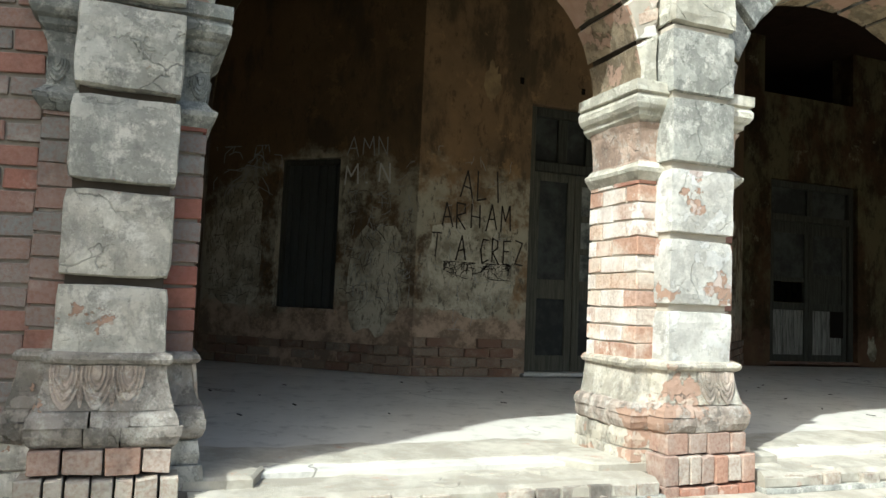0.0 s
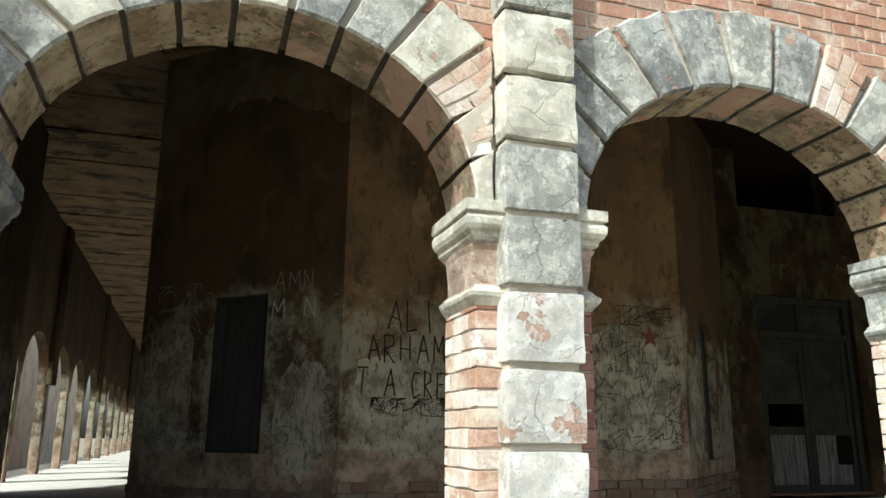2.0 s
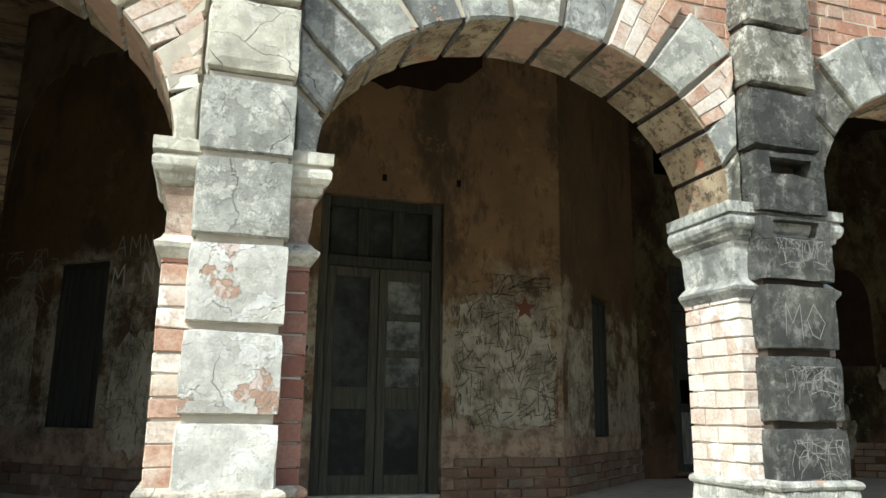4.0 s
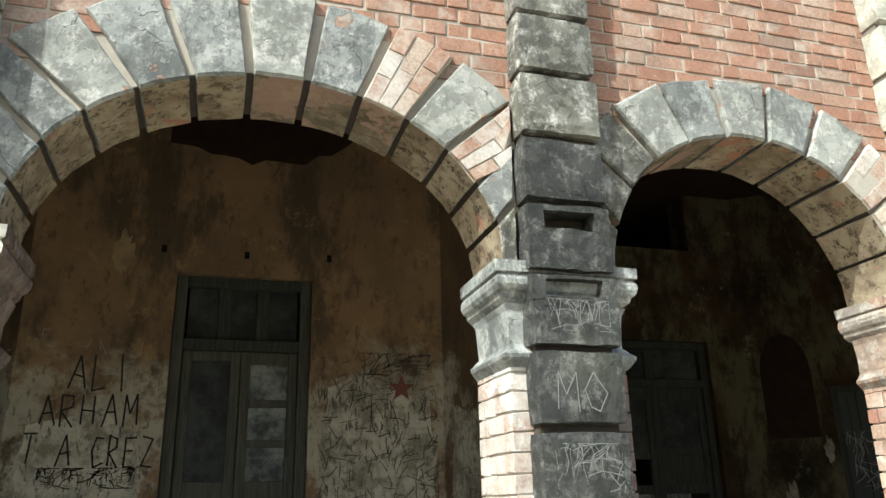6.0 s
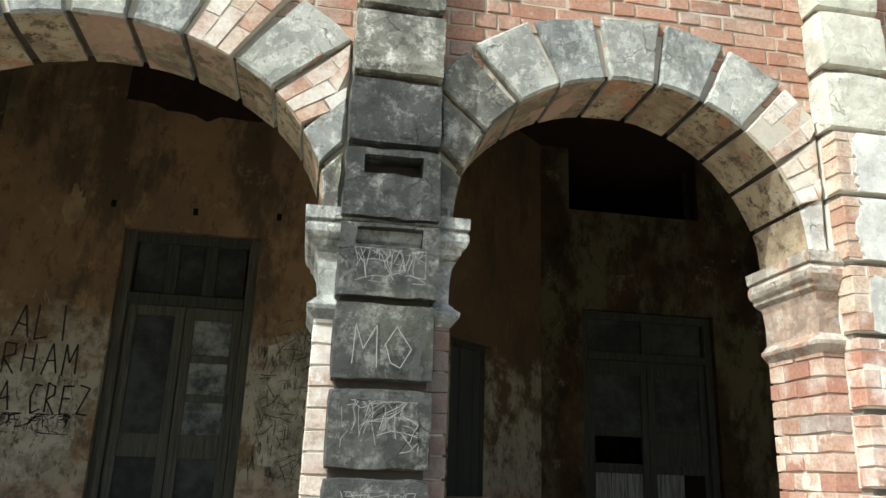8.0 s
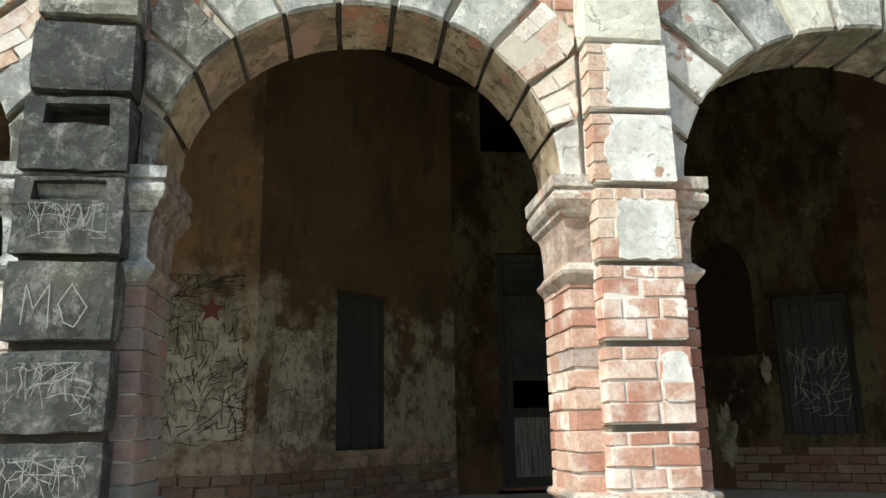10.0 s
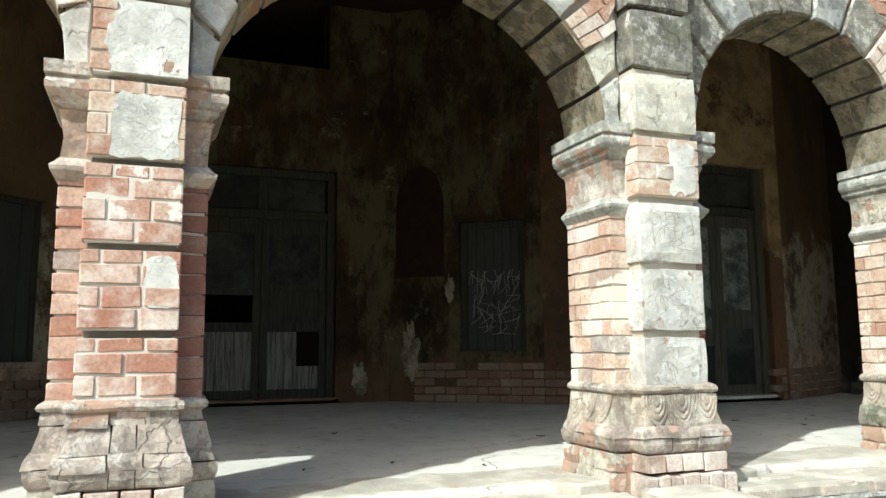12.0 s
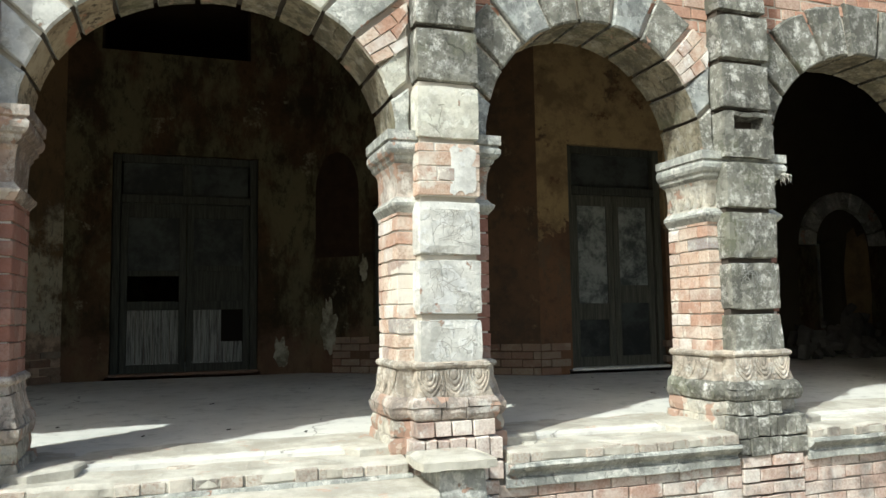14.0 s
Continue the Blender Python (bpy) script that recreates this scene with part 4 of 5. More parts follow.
floor = tagged(part("floor", floor_mesh(), M_FLOOR), "grey dusty cracked concrete veranda floor", "floor", kind="structure")


def wall_between(name, x0, y0, x1, y1, z0, z1, thick, mat, label, holes=()):
    """A wall seen from its right-hand side, from one plan point to the other; holes: (along0, along1, z0, z1)."""
    L = math.hypot(x1 - x0, y1 - y0)
    ang = math.atan2(y1 - y0, x1 - x0)
    w = thing(name, label, "wall", kind="structure")
    w.matrix_basis = Matrix.Translation((x0, y0, 0)) @ Matrix.Rotation(ang, 4, 'Z')
    us = sorted({0.0, L, *(h[0] for h in holes), *(h[1] for h in holes)})
    zs = sorted({z0, z1, *(h[2] for h in holes), *(h[3] for h in holes)})
    bm = bmesh.new()
    cells = [(i, j) for i in range(len(us) - 1) for j in range(len(zs) - 1)]
    solid = {(i, j) for i, j in cells if not any(h[0] - 1e-6 <= us[i] and us[i + 1] <= h[1] + 1e-6 and h[2] - 1e-6 <= zs[j] and zs[j + 1] <= h[3] + 1e-6 for h in holes)}
    vv = {}

    def v(i, y, j):
        key = (i, y, j)
        if key not in vv:
            vv[key] = bm.verts.new((us[i], y, zs[j]))
        return vv[key]
    for i, j in solid:
        bm.faces.new((v(i, 0, j), v(i + 1, 0, j), v(i + 1, 0, j + 1), v(i, 0, j + 1)))
        bm.faces.new((v(i, thick, j), v(i, thick, j + 1), v(i + 1, thick, j + 1), v(i + 1, thick, j)))
        for di, dj, q in ((-1, 0, ((i, 0, j), (i, 0, j + 1), (i, thick, j + 1), (i, thick, j))), (1, 0, ((i + 1, 0, j), (i + 1, thick, j), (i + 1, thick, j + 1), (i + 1, 0, j + 1))), (0, -1, ((i, 0, j), (i, thick, j), (i + 1, thick, j), (i + 1, 0, j))), (0, 1, ((i, 0, j + 1), (i + 1, 0, j + 1), (i + 1, thick, j + 1), (i, thick, j + 1)))):
            if (i + di, j + dj) not in solid:
                bm.faces.new([v(*a) for a in q])
    part("plaster", bm, mat, w)
    return w


WT = 0.35
BAY_L = (0.48, 7.62, 2.11, 6.08)
BAY_F = (2.11, 6.08, 5.37, 6.08)
BAY_R = (5.37, 6.08, 7.19, 7.78)
RECESS = (7.19, 7.78, 9.83, 7.78)
BAY2_L = (9.83, 7.78, 11.16, 6.721)
BAY2_E = (11.16, 6.721, 11.965, 6.08)
BAY2_F = (11.965, 6.08, 13.74, 6.08)
BAY2_R = (13.74, 6.08, 15.2, 6.75)
FAR_R = (15.2, 7.50, 22.0, 7.62)
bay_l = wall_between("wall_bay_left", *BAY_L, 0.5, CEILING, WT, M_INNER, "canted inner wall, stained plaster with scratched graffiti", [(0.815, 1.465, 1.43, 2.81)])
bay_f = wall_between("wall_bay_front", *BAY_F, 0.5, CEILING, WT, M_INNER_LIT, "inner wall beside the door, ochre plaster with graffiti", [(1.07, 2.145, 0.92, 3.40)])
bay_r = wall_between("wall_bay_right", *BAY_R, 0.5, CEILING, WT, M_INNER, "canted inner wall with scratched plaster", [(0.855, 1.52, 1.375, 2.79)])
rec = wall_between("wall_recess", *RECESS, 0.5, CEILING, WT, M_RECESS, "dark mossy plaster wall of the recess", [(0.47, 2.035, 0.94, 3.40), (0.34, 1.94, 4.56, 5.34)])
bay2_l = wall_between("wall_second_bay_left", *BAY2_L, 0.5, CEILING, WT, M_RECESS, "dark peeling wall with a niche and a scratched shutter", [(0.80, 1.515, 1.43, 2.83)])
bay2_e = wall_between("wall_second_bay_edge", *BAY2_E, 0.5, CEILING, WT, M_REDBROWN, "red-brown canted wall beside the shutter")
bay2_f = wall_between("wall_second_bay_front", *BAY2_F, 0.5, CEILING, WT, M_ORANGE, "orange-stained inner wall with a tall door", [(0.375, 1.59, 0.94, 3.40)])
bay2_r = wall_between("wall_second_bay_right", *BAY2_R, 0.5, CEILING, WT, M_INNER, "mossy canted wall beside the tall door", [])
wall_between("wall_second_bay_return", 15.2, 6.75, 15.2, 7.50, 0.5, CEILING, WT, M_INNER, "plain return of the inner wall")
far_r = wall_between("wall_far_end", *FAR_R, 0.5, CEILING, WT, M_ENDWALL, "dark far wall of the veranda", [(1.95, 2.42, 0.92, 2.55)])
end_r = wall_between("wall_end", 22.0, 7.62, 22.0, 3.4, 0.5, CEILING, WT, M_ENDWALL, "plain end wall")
inner_w = wall_between("wall_west_inner", 0.48, 45.0, 0.48, 7.62, 0.5, CEILING, WT, M_INNER, "inner wall of the side veranda")
# The dimmed recess plaster makes this far end look unlit.
end_n = wall_between("wall_north", -2.3, 45.0, 0.5, 45.0, 0.5, CEILING, WT, M_RECESS, "end wall of the side veranda")
bm = box(-2.2, 22.3, 2.99, 45.3, CEILING + 0.02, CEILING + 0.3)
for i in range(70):
    add_box(bm, -2.1, 22.2, 3.37 + 0.60 * i, 3.37 + 0.60 * i + 0.575, CEILING + 0.012 * math.sin(i * 2.7), CEILING + 0.03, 0.008)
ceiling = tagged(part("ceiling", bm, M_CEIL), "brown brick and lime ceiling of the veranda", "ceiling", kind="structure")
# Second sheet under the ceiling; its near-black colour stands in for the recess's shade.
tagged(part("ceiling_shade_sheet", box(6.2, 10.9, 5.95, 11.2, CEILING - 0.03, CEILING - 0.012, 0.006), M_VOID2), "near-black sheet under the ceiling, shading the recess and room behind", "ceiling", kind="structure")
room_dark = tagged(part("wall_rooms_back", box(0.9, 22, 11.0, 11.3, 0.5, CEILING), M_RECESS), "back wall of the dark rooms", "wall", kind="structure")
upper = tagged(part("wall_upper", box(-0.4, 22, YB - 0.4, YB + 0.1, TOP - 0.01, TOP + 0.8), M_MORTAR), "upper brick wall of the facade", "wall", kind="structure")
corner = wall_between("wall_corner", -4.0, 3.85, -0.33, 2.965, 0.0, TOP, 0.4, M_DARKMORTAR, "sooty brick corner wall in shade")
# Out-of-view block, added only to keep the sun off the corner pier.
sun_block = tagged(part("wall_wing", box(-5.3, -3.5, 0.49, 2.0, 0.0, 9.4), M_BRICK_SHADE), "unseen brick block that shades the corner pier", "wall", kind="structure")
# Unseen wall added past the last pier to close that end against daylight.
daylight_stop = tagged(part("wall_facade_end", box(14.62, 22.3, YW, YB, 0.0, TOP), M_BRICK_WALL), "unseen brick wall beyond the last pier, keeps daylight out", "wall", kind="structure")
# side arcade
# Added wall, hidden by the first pier; blocks sun leaking onto the bay.
wall_between("wall_sun_stop", -1.5, 10.2, -1.5, 3.3, 0.0, CEILING, 0.45, M_INNER, "unseen plastered wall at the veranda corner, stops stray sun")
for i in range(2, 16):
    y = 5.1 + 2.55 * i
    tagged(part("side_pier", worn_box(-1.66, -1.5, y - 0.15, y + 0.15, 0.5, 2.7, 0.02, 2, 0.006, i), M_INNER), "slim plastered pier of the side arcade", "pier", "piers of the side arcade")
    bm = bmesh.new()
    cols = []
    for s in range(19):
        a = -1.275 + 2.55 * s / 18
        z0 = 2.45 + 0.8 * math.sqrt(max(0, 1 - min(1.0, abs(a) / 1.13) ** 2))
        cols.append([bm.verts.new(q) for q in ((-1.66, y + 1.275 + a, z0), (-1.66, y + 1.275 + a, CEILING), (-1.5, y + 1.275 + a, CEILING), (-1.5, y + 1.275 + a, z0))])
    for ca, cb in zip(cols, cols[1:]):
        for q in range(4):
            bm.faces.new((ca[q], ca[(q + 1) % 4], cb[(q + 1) % 4], cb[q]))
    bm.faces.new(cols[0])
    bm.faces.new(cols[-1][::-1])
    tagged(part("side_arch", bm, M_INNER), "plastered arch of the side arcade", "arch", "arches of the side arcade")
# Raised dark strips in place of the streaks and shadows above the piers.
for i in (4, 7, 11):
    y = 5.1 + 2.55 * i
    tagged(part("side_pilaster", worn_box(-1.5, -1.41, y - 0.28, y + 0.28, 2.45, CEILING, 0.02, 3, 0.01, i), M_RECESS), "dark pilaster strip on the side arcade wall", "pilaster", "pilasters of the side arcade")
far_wall = wall_between("wall_opposite_wing", -7.0, 62.0, -7.0, 2.0, 0.0, 7.0, 0.4, M_FAR, "pale sunlit brick wall across the side court")
part("cornice", box(0, 60, -0.10, 0.02, 2.10, 2.28, 0.02), M_CREAM, far_wall, "pale moulded cornice")
for z in (1.0, 1.06, 2.62, 2.92, 3.22, 3.52, 3.82, 4.12, 4.42):
    part("brick_band", box(0, 60, -0.035, 0.02, z, z + (0.03 if z < 2 else 0.10), 0.008), M_BRICK_PALE, far_wall, "projecting brick band")
for i in range(22):
    part("brick_pier", box(2.0 + 2.7 * i, 2.9 + 2.7 * i, -0.06, 0.02, 0.0, 2.10, 0.01), M_BRICK_PALE if i % 3 else M_BRICK_SHADE, far_wall, "shallow brick pier")


# ---- worn veranda edge, its moulding, the plinth wall below, the step ----
def worn_strip(x0, x1, rows, nx, amount, seed):
    """A long strip with a cross-section given as (y, z) rows, uneven along its length."""
    bm = bmesh.new()
    grid = []
    for i in range(nx + 1):
        x = x0 + (x1 - x0) * i / nx
        line = []
        for j, (y, z) in enumerate(rows):
            v = noise.noise_vector(Vector((x * 4.0, y * 6 + seed, z * 6)))
            w = noise.noise_vector(Vector((x * 13.0, y * 9 + seed, z * 9)))
            line.append(bm.verts.new((x, y + amount * (v.y + 0.5 * w.y), z + amount * 0.6 * (v.z + 0.5 * w.z))))
        grid.append(line)
    for a, b in zip(grid, grid[1:]):
        for j in range(len(rows) - 1):
            bm.faces.new((a[j], b[j], b[j + 1], a[j + 1]))
    bm.faces.new(grid[0])
    bm.faces.new(grid[-1][::-1])
    return bm


def broken_paver(x, y, z0, z1, sx, sy, seed):
    """An irregular flat stone with a rounded upper edge."""
    rnd = random.Random(seed)
    bm = bmesh.new()
    m = rnd.randint(6, 8)
    tilt_x, tilt_y = rnd.uniform(-0.05, 0.05), rnd.uniform(-0.08, 0.02)
    out = [(math.cos(2 * math.pi * i / m) * rnd.uniform(0.75, 1.1), math.sin(2 * math.pi * i / m) * rnd.uniform(0.75, 1.1)) for i in range(m)]
    rings = []
    for f, z in ((1.0, z0), (1.0, z1 - 0.014), (0.93, z1 - 0.004), (0.8, z1)):
        rings.append([bm.verts.new((x + u * sx * f, y + v * sy * f, z + (0 if z == z0 else tilt_x * u * sx + tilt_y * v * sy))) for u, v in out])
    for a, b in zip(rings, rings[1:]):
        for i in range(m):
            bm.faces.new((a[i], a[(i + 1) % m], b[(i + 1) % m], b[i]))
    bm.faces.new(rings[-1])
    bm.faces.new(rings[0][::-1])
    return bm


for k in range(6):
    x0, x1 = PIERS[k] + 0.29, PIERS[k + 1] - 0.29
    edge = thing("veranda_edge_%d" % (k + 1), "sun-bleached broken edge of the veranda floor", "floor edge", "edges of the veranda", "structure")
    part("edge_slab", worn_strip(x0, x1, [(2.80, 0.66), (2.735, 0.715), (2.714, 0.745), (2.716, 0.782), (2.745, 0.803), (2.85, 0.806), (2.98, 0.808), (3.10, 0.812), (3.13, 0.838), (3.25, 0.843), (3.45, 0.846), (3.52, 0.838), (3.52, 0.66)], 70, 0.019, k * 3.0), M_EDGE, edge, "pale worn slab")
    n_b = int((x1 - x0) / 0.115)
    for i in range(n_b):
        a = x0 + (x1 - x0) * i / n_b
        if RB.random() < 0.88:
            brick(edge, M_EDGEBRICK, a + 0.003, a + (x1 - x0) / n_b - RB.uniform(0.002, 0.012), 2.708 + RB.uniform(-0.010, 0.010), 2.84, 0.735, 0.794 + RB.uniform(-0.012, 0.004))
    part("edge_moulding", worn_strip(x0 - 0.012, x1 + 0.012, [(2.90, 0.735), (2.69, 0.735), (2.685, 0.715), (2.70, 0.695), (2.735, 0.675), (2.745, 0.655), (2.722, 0.648), (2.722, 0.605), (2.735, 0.60), (2.9, 0.60)], 60, 0.009, k + 50.0), M_GREY, edge, "grey moulded band")
    for i in range(6):
        # broken pavers bedded along the edge
        sx, sy = RB.uniform(0.05, 0.17), RB.uniform(0.04, 0.11)
        px, py = RB.uniform(x0 + sx, x1 - sx), RB.choice((RB.uniform(2.80, 2.96), RB.uniform(2.90, 3.08)))
        part("paver", broken_paver(px, py, 0.78, 0.806 + RB.uniform(0.001, 0.009), sx, sy, k * 40 + i), M_EDGE if RB.random() < 0.75 else M_EDGEBRICK, edge)
    for s in (-1, 1):
        xe = x0 if s < 0 else x1
        part("paver", broken_paver(xe - s * 0.10, 3.05, 0.78, 0.852, 0.26, 0.22, k * 9 + s), M_EDGE, edge)
    part("wall_core", box(x0 - 0.1, x1 + 0.1, 2.764, 3.0, -0.1, 0.69), M_DARKMORTAR, edge)
    z, row = 0.622, 0
    while z > 0.05:
        x = x0 - 0.05 - (0.12 if row % 2 else 0.0)
        while x < x1 + 0.05:
            b = min(x + 0.235, x1 + 0.05)
            if b - max(x, x0 - 0.05) > 0.03 and (k >= 3 or row < 4):
                brick(edge, M_BRICK_PLINTH, max(x, x0 - 0.05) + 0.004, b - 0.004, 2.752, 2.86, z - COURSE + 0.004, z - 0.002)
            x += 0.237
        z, row = z - COURSE, row + 1

step = thing("front_step", "long pale stone step with a worn nosing before the veranda", "step")
part("tread", worn_strip(-0.3, 9.58, [(2.40, 0.55), (2.39, 0.645), (2.405, 0.685), (2.44, 0.702), (2.53, 0.708), (2.70, 0.715), (2.75, 0.715), (2.75, 0.55)], 150, 0.007, 77.0), M_EDGE, step, "worn stone tread")
part("riser", worn_strip(-0.3, 9.56, [(2.46, 0.0), (2.45, 0.25), (2.45, 0.56), (2.74, 0.56), (2.74, 0.0)], 80, 0.006, 81.0), M_BRICK_PLINTH, step)
cheek = tagged(thing("step_cheek", "stone cheek block with a worn cap beside the step", "step block", at=(9.70, 0, 0)))
part("block", worn_box(-0.12, 0.14, 2.42, 2.74, 0.0, 0.79, 0.02, 4, 0.008, 3.0), M_GREY, cheek)
part("cap", worn_box(-0.22, 0.18, 2.36, 2.73, 0.79, 0.85, 0.03, 5, 0.008, 8.0), M_EDGE, cheek, "worn pale cap stone")
part("ledge", worn_box(-0.14, 0.20, 2.32, 2.55, 0.55, 0.64, 0.025, 4, 0.012, 5.0), M_GREY, cheek)


# ---- doors ----
def wall_frame(x0, y0, x1, y1):
    return Matrix.Translation((x0, y0, 0)) @ Matrix.Rotation(math.atan2(y1 - y0, x1 - x0), 4, 'Z')


def leaf(parent, x0, x1, z0, z1, y, panes, wood=None, fills=None):
    """One door leaf: stiles, rails between the openings, and a filling in each opening; panes: (z0, z1, kind)."""
    wood = wood or M_WOOD
    lf = new("leaf")
    lf.parent = parent
    w = 0.075
    for a, b in ((x0, x0 + w), (x1 - w, x1)):
        part("stile", box(a, b, y, y + 0.045, z0, z1, 0.004), wood, lf)
    zs = [z0] + [v for p in panes for v in p[:2]] + [z1]
    for a, b in zip(zs[::2], zs[1::2]):
        part("rail", box(x0 + w, x1 - w, y + 0.003, y + 0.042, a, b, 0.004), wood, lf)
    for a, b, kind in panes:
        if kind == "glass":
            part("pane", box(x0 + w - 0.005, x1 - w + 0.005, y + 0.018, y + 0.024, a - 0.005, b + 0.005), M_GLASS, lf, "dirty dark pane")
        elif kind == "dusty":
            part("pane", box(x0 + w - 0.005, x1 - w + 0.005, y + 0.018, y + 0.024, a - 0.005, b + 0.005), M_DUSTY, lf, "pane grey with dust")
        elif kind == "boards":
            m = 6
            for i in range(m):
                u0, u1 = x0 + w + (x1 - x0 - 2 * w) * i / m, x0 + w + (x1 - x0 - 2 * w) * (i + 1) / m
                part("board", box(u0 + 0.002, u1 - 0.002, y + 0.012 + 0.004 * (i % 2), y + 0.03, a, b, 0.003), M_BOARD, lf, "bleached board")
        elif kind == "panel":
            part("panel", box(x0 + w - 0.005, x1 - w + 0.005, y + 0.02, y + 0.034, a - 0.005, b + 0.005, 0.003), wood, lf)
    return lf


def door(name, label, m, x0, x1, z0, z1, head, leaves, transom, wood):
    d = thing(name, label, "door", kind="structure")
    d.matrix_basis = m
    y = 0.10
    f = 0.085
    for a, b in ((x0, x0 + f), (x1 - f, x1)):
        part("jamb", box(a, b, y - 0.03, y + 0.10, z0, z1, 0.006), M_DOORGREY if name in ("door_1", "door_3") else M_WOOD, d)
    part("head", box(x0 + f, x1 - f, y - 0.03, y + 0.10, z1 - f, z1, 0.006), M_WOOD, d)
    part("transom_bar", box(x0 + f, x1 - f, y - 0.035, y + 0.10, head, head + 0.09, 0.006), M_WOOD, d)
    part("sill", box(x0 - 0.05, x1 + 0.05, y - 0.10, y + 0.12, z0 - 0.05, z0 + 0.03, 0.008), M_INBRICK if name == "door_2" else M_FLOOR, d, "worn stone sill")
    u0, u1 = x0 + f, x1 - f
    for i in range(transom):
        a, b = u0 + (u1 - u0) * i / transom, u0 + (u1 - u0) * (i + 1) / transom
        if i:
            part("mullion", box(a - 0.05, a + 0.05, y, y + 0.06, head + 0.09, z1 - f, 0.004), M_WOOD, d)
        part("fanlight_pane", box(a + 0.02, b - 0.02, y + 0.03, y + 0.036, head + 0.09, z1 - f), M_GLASS, d, "black fanlight pane")
    mid = (u0 + u1) / 2
    leaf(d, u0 + 0.004, mid - 0.003, z0 + 0.03, head, y + 0.01, leaves[0], wood)
    leaf(d, mid + 0.003, u1 - 0.004, z0 + 0.03, head, y + 0.01, leaves[1], wood)
    return d


M1 = wall_frame(*BAY_F)
d1 = door("door_1", "tall weathered grey double door with dusty panes and a fanlight", M1, 1.07, 2.145, 0.92, 3.40, 2.80,
          [[(1.10, 1.62, "glass"), (1.80, 2.72, "glass")], [(1.10, 1.62, "glass"), (1.80, 2.05, "dusty"), (2.11, 2.36, "dusty"), (2.42, 2.70, "dusty")]], 3, M_DOORGREY)
part("door_handle", box(1.985, 2.01, 0.075, 0.105, 1.98, 2.12, 0.006), M_SHUTTER, d1, "dark iron handle")
M2 = wall_frame(*RECESS)
d2 = door("door_2", "broken grey double door with bleached lower boards and missing panes", M2, 0.47, 2.035, 0.94, 3.40, 2.86,
          [[(1.06, 1.66, "boards"), (1.76, 2.04, "open"), (2.10, 2.70, "glass")], [(1.06, 1.66, "boards"), (1.76, 2.10, "panel"), (2.16, 2.70, "glass")]], 2, M_WOOD)
# Flat black sheet over the boards; the hole's darkness is its colour.
part("gap_black_sheet", box(1.635, 1.875, 0.098, 0.104, 1.30, 1.66), M_VOID, d2, "black sheet for the gap of a missing board")
M3 = wall_frame(*BAY2_F)
d3 = door("door_3", "tall grey double door with dusty panes and dark lower panels", M3, 0.375, 1.59, 0.94, 3.40, 2.86,
          [[(1.08, 1.48, "glass"), (1.66, 2.74, "dusty")], [(1.08, 1.66, "glass"), (1.86, 2.74, "dusty")]], 1, M_DOORGREY)


# ---- shuttered windows ----
def shutter(name, label, m, x0, x1, z0, z1, slats, mat, frame_w=0.05, ybase=0.09, sill=None):
    s = thing(name, label, "window", kind="structure")
    s.matrix_basis = m
    for a, b in ((x0, x0 + frame_w), (x1 - frame_w, x1)):
        part("window_frame", box(a, b, ybase - 0.02, ybase + 0.08, z0, z1, 0.004), M_WOOD, s)
    part("window_frame", box(x0 + frame_w, x1 - frame_w, ybase - 0.02, ybase + 0.08, z1 - frame_w, z1, 0.004), M_WOOD, s)
    part("window_sill", box(x0 - 0.03, x1 + 0.03, -0.02, ybase + 0.08, z0 - 0.04, z0 + 0.015, 0.006), sill or M_INNER, s)
    u0, u1 = x0 + frame_w, x1 - frame_w
    for i in range(slats):
        a, b = u0 + (u1 - u0) * i / slats, u0 + (u1 - u0) * (i + 1) / slats
        part("slat", box(a + 0.002, b - 0.002, ybase + 0.012 * (i % 2), ybase + 0.03, z0 + 0.015, z1 - frame_w, 0.004), mat, s)
    return s


MW1 = wall_frame(*BAY_L)
MW2 = wall_frame(*BAY_R)
MW3 = wall_frame(*BAY2_L)
shutter("window_1", "window closed with a dark corrugated metal sheet", MW1, 0.815, 1.465, 1.43, 2.81, 12, M_SHUTTER)
shutter("window_2", "narrow window closed with dark upright boards", MW2, 0.855, 1.52, 1.375, 2.79, 5, M_SHUTTER)
w3 = shutter("window_3", "window with a dark board shutter covered in white scratches", MW3, 0.80, 1.515, 1.43, 2.83, 6, M_SHUTTER, 0.07, sill=M_RECESS)
# Arched niche laid on as a flat dark sheet, with no hollow behind.
bm = bmesh.new()
arch_pts = [(0.07, 2.25), (0.63, 2.25)] + [(0.35 + 0.28 * math.cos(math.pi * i / 10), 3.02 + 0.47 * math.sin(math.pi * i / 10)) for i in range(11)]
front = [bm.verts.new((x, -0.006, z)) for x, z in arch_pts]
back = [bm.verts.new((x, 0.01, z)) for x, z in arch_pts]
bm.faces.new(front)
for i in range(len(front)):
    bm.faces.new((front[i], front[(i + 1) % len(front)], back[(i + 1) % len(back)], back[i]))
part("blocked_niche", bm, M_VOID2, bay2_l, "blocked arched niche, a flat dark sheet")
# black room behind the clerestory stays open to the dark room


